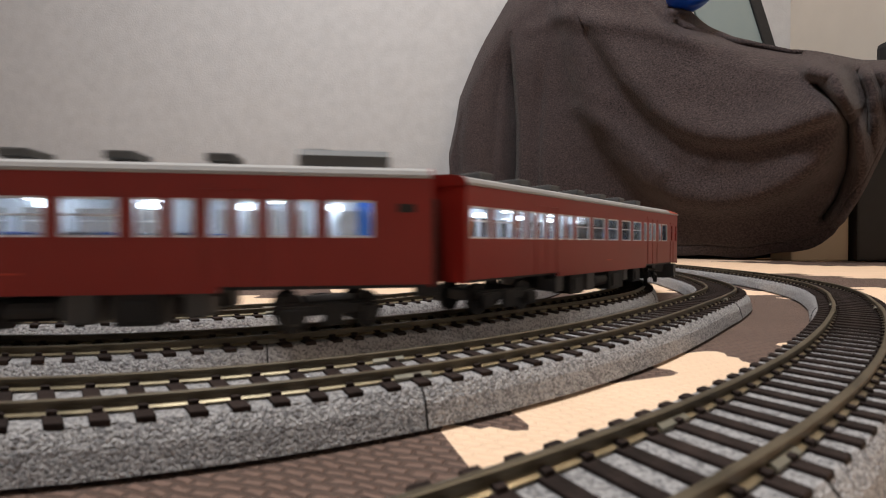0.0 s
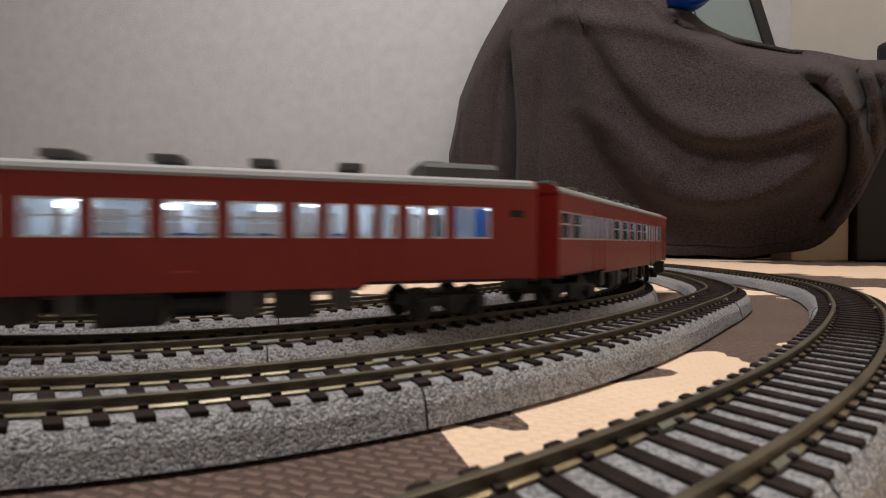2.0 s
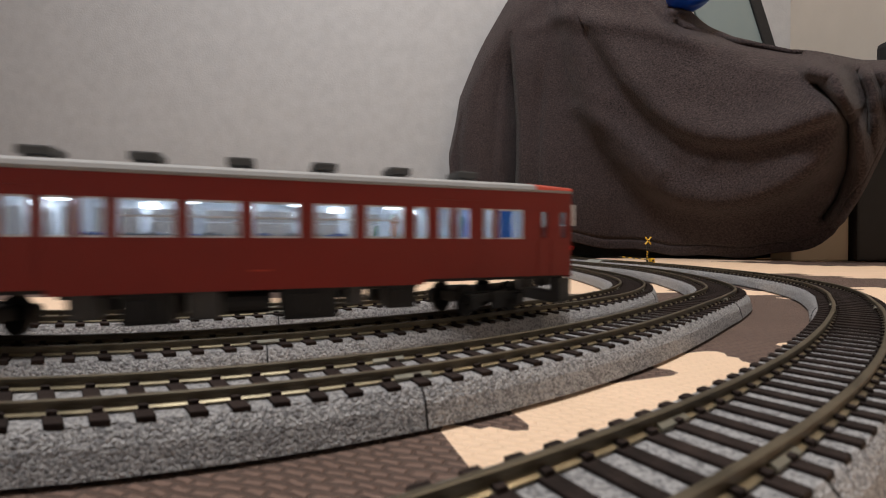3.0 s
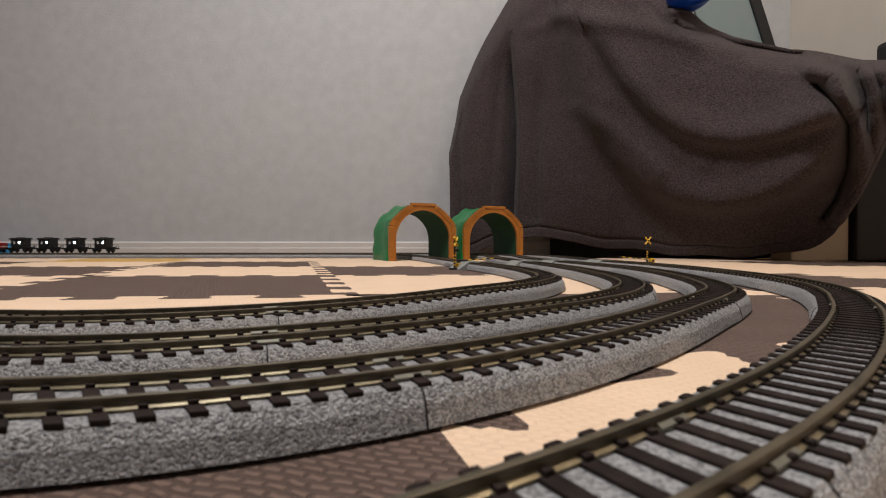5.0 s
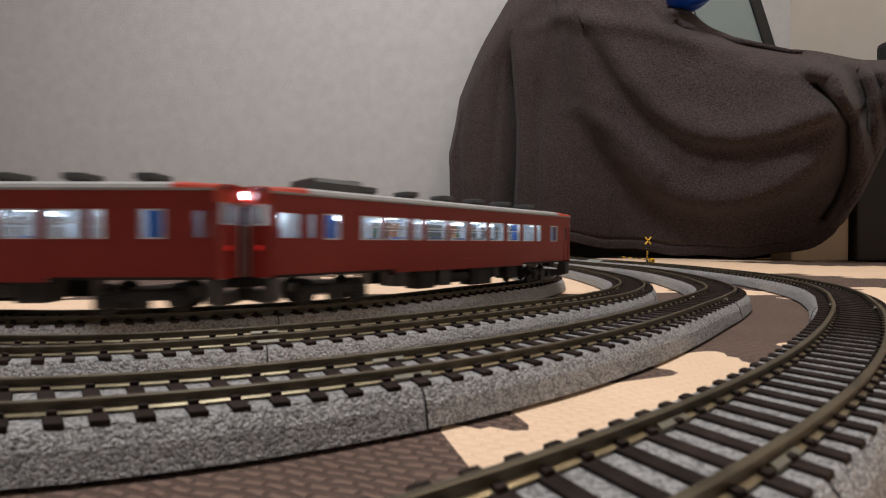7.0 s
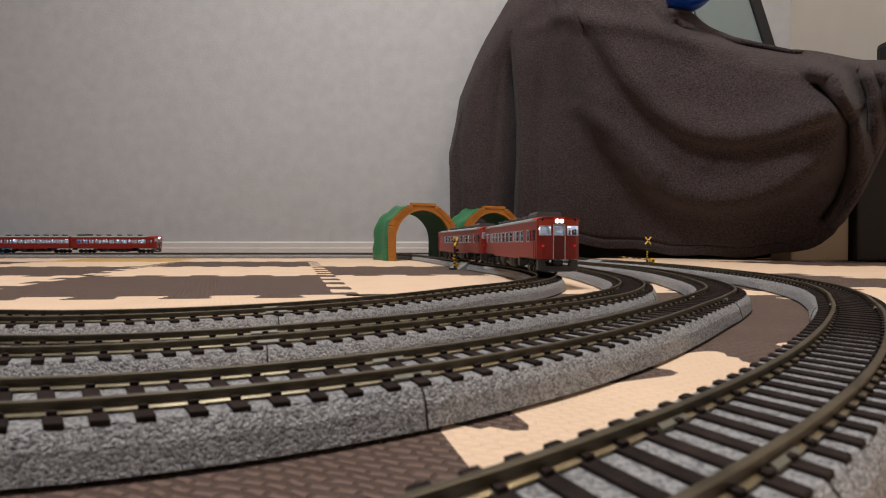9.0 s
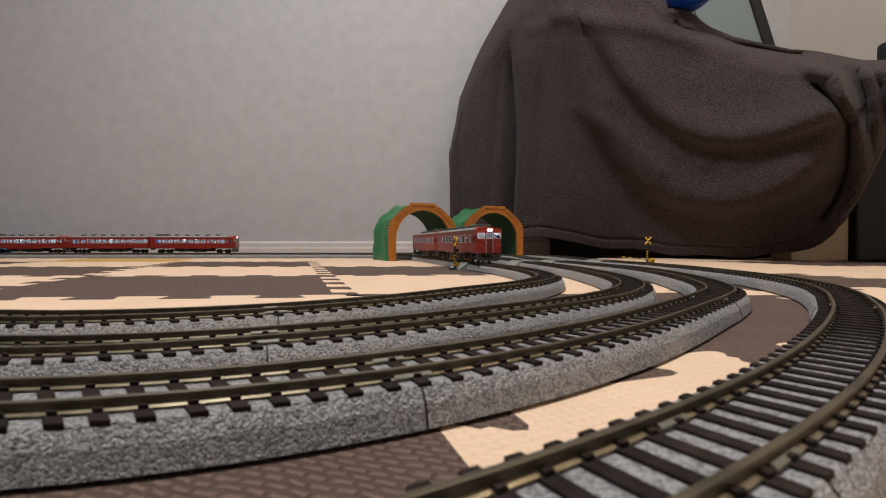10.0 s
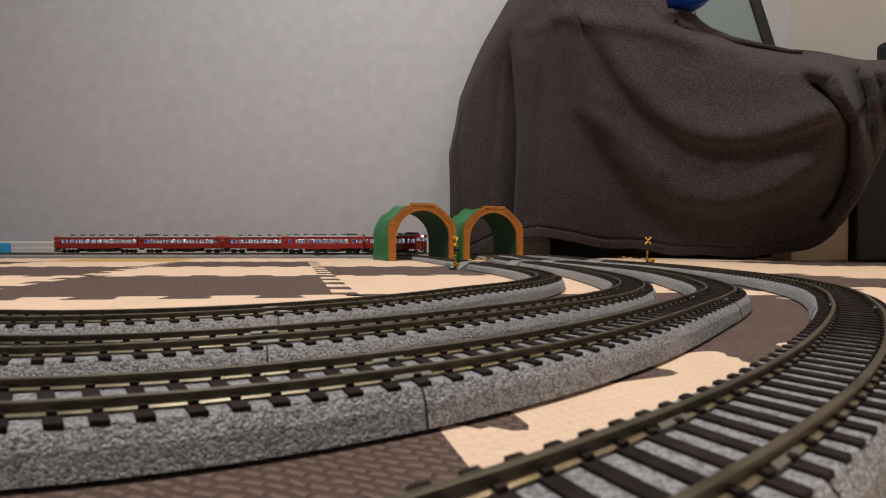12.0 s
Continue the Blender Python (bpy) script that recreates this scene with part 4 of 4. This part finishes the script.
ROLLS = ((0.011, 0.026, ((0.505, 0.512), (0.560, 0.505), (0.610, 0.478), (0.650, 0.452), (0.720, 0.440), (0.765, 0.430))),
         (0.008, -0.024, ((0.512, 0.482), (0.530, 0.470), (0.600, 0.452), (0.660, 0.434), (0.745, 0.420), (0.790, 0.414))),
         (0.012, -0.012, ((0.452, 0.520), (0.480, 0.490), (0.512, 0.468))),
         (0.022, 0.016, ((0.255, 0.505), (0.300, 0.495), (0.395, 0.482), (0.460, 0.472), (0.540, 0.452), (0.650, 0.428))),
         (0.016, 0.007, ((0.190, 0.470), (0.230, 0.482), (0.252, 0.500), (0.275, 0.506), (0.300, 0.530))),
         (0.010, 0.018, ((0.780, 0.425), (0.800, 0.434), (0.818, 0.424), (0.838, 0.424), (0.858, 0.410))),
         (0.020, 0.010, ((0.300, 0.300), (0.390, 0.240), (0.480, 0.160))))


def from_line(u, v, line):
    """Distance of each place from a line, and on which side of its way it lies (1: left)."""
    best, side = np.full(u.shape, 9.0), np.ones(u.shape)
    for (a, b), (c, d) in zip(line, line[1:]):
        t = np.clip(((u - a) * (c - a) + (v - b) * (d - b)) / ((c - a) ** 2 + (d - b) ** 2), 0, 1)
        away = np.hypot(u - a - t * (c - a), v - b - t * (d - b))
        turn = np.sign((c - a) * (v - b) - (d - b) * (u - a))
        side = np.where(away < best, turn, side)
        best = np.minimum(best, away)
    return best, side


def along(u, line, fade):
    """1 within the line's reach in bearing, falling to 0 past its ends."""
    lo, hi = min(p[0] for p in line), max(p[0] for p in line)
    return 1 / (1 + np.exp(-(u - lo) / fade)) / (1 + np.exp((u - hi) / fade))


def folds(u, v):
    """How far the cloth stands out, at bearings u and slopes v."""
    out = np.zeros(u.shape)
    for depth, edge, reach, line in SWAGS:
        d, side = from_line(u, v, line)
        d = d * side
        out += depth * along(u, line, 0.012) * (1 / (1 + np.exp(-d / edge))) * np.exp(-np.maximum(d, 0) / reach)
    for depth, edge, reach, line in PLEATS:
        d, side = from_line(u, v, line)
        d = -d * side
        top = 1 / (1 + np.exp((v - line[-1][1] + 0.05) * 40))
        out -= depth * top * (1 / (1 + np.exp(d / edge))) * np.exp(np.minimum(d, 0) / reach)
    for width, height, line in CREASES + ROLLS:
        d, side = from_line(u, v, line)
        out += height * np.exp(-(d / width) ** 2)
    return out


def blanket():
    nu, nv = 470, 240
    us = 0.016 + (1.06 - 0.016) * np.arange(nu + 1) / nu
    shape = np.array([smooth_table(u) for u in us])
    shape[:, 1] -= 0.003 * np.sin(us * 40)
    share = np.arange(nv + 1) / nv
    vs = shape[:, 1:2] + (shape[:, 2:3] - shape[:, 1:2]) * share
    stand = folds(np.repeat(us[:, None], nv + 1, 1), vs)
    bm = bmesh.new()
    grid = []
    for i, u in enumerate(us):
        d, hem, top = shape[i]
        col = []
        for j, s in enumerate(share):
            v = vs[i, j]
            lean = 0.10 * s ** 2 + 0.16 * (max(0, s - 0.86) / 0.14) ** 2
            hemroll = -0.007 * math.exp(-((v - hem - 0.022) / 0.0035) ** 2)
            tuck = 0.11 * (1 - s) ** 2 * min(1.0, max(0.0, (u - 0.22) / 0.15))
            ripple = 0.014 * noise.noise(Vector((u * 6, v * 6, 3.0))) + 0.0022 * noise.noise(Vector((u * 24, v * 24, 8.0)))
            dd = d + lean * 0.5 + tuck - stand[i, j] - ripple - hemroll
            col.append(bm.verts.new((u * dd, dd, EYE + v * dd)))
        # the top goes on over the seat, backwards
        for k in range(1, 8):
            dd = min(d + 0.13 + 0.05 * k, 1.68)
            col.append(bm.verts.new((u * dd, dd, EYE + top * (d + 0.13) - 0.012 * k + 0.006 * math.sin(k * 2 + u * 20))))
        grid.append(col)
    for a, b in zip(grid, grid[1:]):
        for j in range(len(a) - 1):
            bm.faces.new((a[j], b[j], b[j + 1], a[j + 1]))
    ob = part("fleece_blanket", bm, FLEECE, smooth=True)
    sol = ob.modifiers.new("thickness", "SOLIDIFY")
    sol.thickness, sol.offset = 0.005, 1
    tagged(ob, "dark grey fleece blanket draped over a large seat", "blanket")


blanket()


def furniture():
    seat = tagged(new("covered_seat"), "dark low seat hidden under the blanket", "seat")
    part("plinth", box(0.40, 0.86, 1.655, 1.688, 0.0, 0.30), DARK, seat)
    b = bmesh.new()
    vs = [(0.42, 1.64), (0.66, 1.44), (0.92, 1.32), (1.06, 1.42), (1.04, 1.69), (0.45, 1.69)]
    lo = [b.verts.new((x, y, 0.0)) for x, y in vs]
    hi = [b.verts.new((x, y, 0.30)) for x, y in vs]
    for i in range(6):
        b.faces.new((lo[i], lo[(i + 1) % 6], hi[(i + 1) % 6], hi[i]))
    b.faces.new(hi)
    part("base", b, DARK, seat)
    crate = tagged(new("storage_box"), "plain beige box half under the blanket", "box")
    part("body", box(0.868, 1.012, 1.127, 1.20, 0.0, 0.116, bevel=0.004), BOX_BEIGE, crate)
    part("lid", box(0.866, 1.014, 1.125, 1.202, 0.116, 0.128, bevel=0.003), BOX_BEIGE, crate)
    cabinet = tagged(new("dark_cabinet"), "black cabinet standing beside the beige box", "cabinet")
    part("body", box(1.017, 1.295, 1.11, 1.40, 0.0, 0.48, bevel=0.006), DARK, cabinet)
    part("top_post", box(1.140, 1.222, 1.148, 1.20, 0.48, 0.567, bevel=0.015), DARK, cabinet)
    frame_ob = tagged(new("standing_panel"), "grey-green panel in a dark frame leaning on the seat", "panel")
    part("panel", box(-0.085, 0.070, -0.004, 0.004, 0.0, 0.36), SCREEN, frame_ob)
    part("frame", box(0.070, 0.100, -0.010, 0.010, 0.0, 0.37, bevel=0.004), UNDER, frame_ob)
    part("frame_top", box(-0.10, 0.100, -0.010, 0.010, 0.361, 0.385, bevel=0.004), UNDER, frame_ob)
    frame_ob.matrix_world = pose(0.875, 1.30, 0.50, 0, -18, 0)
    bm = bmesh.new()
    bmesh.ops.create_icosphere(bm, subdivisions=4, radius=0.06)
    for v in bm.verts:
        v.co *= 1 + 0.25 * noise.noise(v.co * 25) 
        v.co.z *= 0.6
    ob = tagged(part("blue_bag", bm, BLUE_BAG, smooth=True), "crumpled shiny blue bag on the blanket", "bag")
    ob.location = (0.668, 1.22, 0.715)
    # blue toy at the far end of the railway
    toy = tagged(new("blue_toy"), "blue toy with a black sloping frame beside the track", "toy")
    part("body", box(-0.09, 0.03, -0.03, 0.03, 0.008, 0.058, bevel=0.006), BLUE, toy)
    bm = bmesh.new()
    add_rod(bm, (-0.06, -0.034, 0.085), (0.035, -0.034, 0.030), 0.005)
    add_rod(bm, (0.035, -0.034, 0.035), (0.060, -0.034, 0.002), 0.004)
    add_rod(bm, (0.035, -0.034, 0.035), (0.022, -0.034, 0.002), 0.004)
    add_rod(bm, (-0.06, -0.034, 0.085), (-0.06, -0.034, 0.0), 0.004)
    part("sloping_frame", bm, BLACK, toy)
    toy.location = (-1.585, 1.60, -0.012)


furniture()

tunnel(-0.048, 1.14, 27, "green toy tunnel with an orange brick portal over the inner track")
tunnel(0.140, 1.23, 24, "green toy tunnel with an orange brick portal beside its twin")
crossing_signal(0.019, 0.74, 66, 0.82, 0.0, "black and yellow level crossing signal with a lowered gate arm")
def gate_arm(x, y, turn, length):
    root = tagged(new("gate_arm"), "thin black and yellow striped gate arm", "crossing gate", "crossing gates")
    part("pivot", box(-0.006, 0.006, -0.005, 0.005, 0.0, 0.016, bevel=0.001), BLACK, root)
    for i in range(10):
        a, b = length * i / 10, length * (i + 1) / 10
        part("stripe", rod((a, 0, 0.014 + 0.06 * a), (b, 0, 0.014 + 0.06 * b), 0.0011, 6), BLACK if i % 2 else YELLOW, root)
    root.matrix_world = pose(x, y, 0, 0, 0, turn)


gate_arm(0.030, 0.765, 5, 0.062)
crossing_signal(0.445, 0.985, 18, 0.88, -0.085, "yellow crossbuck level crossing signal beside the outer curve")


# ---- trains ----
SALOON = railcar("red diesel railcar model with a long row of lit windows", LONG_SALOON, vents=7, tank=False)
WASHROOM = railcar("red diesel railcar model with lit windows and a grey roof tank", WASHROOM_END, vents=5)
TWIN_CAB = railcar("red two-cab diesel railcar model with lit windows and a blue partition", TWO_CABS, two_cabs=True, vents=6)
VAN = brake_van("small black brake van model with a lit cabin")
VAN.scale = (1.05, 1.1, 1.2)
SALOON.scale = WASHROOM.scale = (0.925, 1.1, 1.2)
TWIN_CAB.scale = (0.94, 1.1, 1.2)


def another(ob):
    return copy_thing(ob, Matrix.Identity(4))


# each train: railcars in order, 1 where the cab looks forward, -1 where it looks back
TRAIN_B = [(WASHROOM, 1), (SALOON, -1), (another(WASHROOM), 1), (another(SALOON), -1)]
TRAIN_FAR = [(another(WASHROOM), 1), (another(SALOON), -1), (another(WASHROOM), 1), (another(SALOON), -1)]
for car, facing in TRAIN_FAR:
    car.scale = (1.0, 1.1, 1.2)
TRAIN_A = [(TWIN_CAB, 1), (another(TWIN_CAB), 1)]
ENGINE = [(locomotive("red diesel locomotive model with a white band"), 1)]
VANS = [(VAN, 1)] + [(another(VAN), 1) for i in range(3)]

railway(TRACK_A, "inner railway loop on grey roadbed with brown sleepers", [(-0.08, 0.215), (0.09, 0.45)])
railway(TRACK_B, "second railway loop on grey roadbed with brown sleepers", [(-0.06, 0.152), (0.125, 0.31)])
railway(TRACK_C, "third railway loop on grey roadbed with brown sleepers", [(-0.012, 0.114), (0.15, 0.258)])
railway(TRACK_D, "outer railway loop on grey roadbed with brown sleepers", [(0.045, 0.073), (0.205, 0.225)])


def crossing_plates(path, x, y):
    """Grey ramps and panels of a level crossing."""
    root = tagged(new("crossing_plate"), "light grey plastic level crossing ramps on the track", "level crossing", "level crossing plates")
    c = path.near(x, y)
    z = RAIL_TOP
    for g in (-1, 1):
        part("ramp", sweep(path, c - 0.028, c + 0.028, [(g * 0.0105, z - 0.0028), (g * 0.0105, z - 0.0006), (g * 0.0150, z - 0.0006), (g * 0.030, 0.0014), (g * 0.030, 0.0), (g * 0.0172, 0.0)], 0.007), PLATE, root)
    part("middle_panel", sweep(path, c - 0.028, c + 0.028, [(-0.0060, z - 0.0026), (-0.0060, z - 0.0004), (0.0060, z - 0.0004), (0.0060, z - 0.0026)], 0.007), PLATE, root)


PLATE = mat("grey_crossing_plastic", (0.27, 0.28, 0.26), 0.6, vary=0.08, scale=60)
for path, x, y in ((TRACK_A, 0.048, 0.75), (TRACK_B, 0.146, 0.80), (TRACK_C, 0.208, 0.83), (TRACK_D, 0.300, 0.85)):
    crossing_plates(path, x, y)


def run(cars, path, sense, start, speed, pitch, wheelbase, later=None):
    """Drive cars along the path: sense 1 with its way, -1 against it; start: the place of the first car's middle at 0 s;
    later: a time and the speed from then on."""
    for n, (car, facing) in enumerate(cars):
        rows, turns = [], {}
        trucks = [c for c in car.children if c.name.startswith("bogie")]
        swivel = [[] for c in trucks]
        for k in range(121):
            t = k * 0.1
            gone = speed * t if not later or t < later[0] else speed * later[0] + later[1] * (t - later[0])
            s = start + sense * (gone - pitch * n)
            a, b = path.at(s + wheelbase), path.at(s - wheelbase)
            if sense * facing < 0:
                a, b = b, a
            w = (a - b).normalized()
            ang = math.atan2(w.y, w.x)
            m = (a + b) / 2
            rows.append((t, Matrix.Translation((m.x, m.y, RAIL_TOP)) @ Matrix.Rotation(ang, 4, "Z")))
            for i, c in enumerate(trucks):
                front = c.location.x > 0
                ss = s + wheelbase * (1 if front else -1) * sense * facing
                d = path.way(ss) * (sense * facing)
                q = math.atan2(d.y, d.x) - ang
                q = (q + math.pi) % (2 * math.pi) - math.pi
                swivel[i].append((t, Matrix.Translation((abs(c.location.x) * (1 if front else -1), 0, 0)) @ Matrix.Rotation(q, 4, "Z")))
        walk(car, rows)
        for i, c in enumerate(trucks):
            walk(c, swivel[i])


def motions():
    run(TRAIN_B, TRACK_B, -1, 0.7755, 0.2242, 0.246, 0.925 * (HALF - 0.038))
    run(TRAIN_A, TRACK_A, 1, 0.9090 - 6.9 * 0.288, 0.288, 0.248, 0.94 * (HALF - 0.038), (6.9, 0.265))
    run(TRAIN_FAR, TRACK_C, -1, TRACK_C.near(-0.797, 1.445) + HALF + 9.5 * 0.249, 0.249, 0.267, HALF - 0.038)
    run(VANS, TRACK_D, 1, TRACK_D.near(-1.232, 1.50) + 3 * 0.094 - 5.4 * 0.24, 0.24, 0.094, 0.022)
    run(ENGINE, TRACK_D, 1, TRACK_D.near(-1.232, 1.50) + 3 * 0.094 + 0.137 - 5.4 * 0.24, 0.24, 0.0, 0.055)


motions()
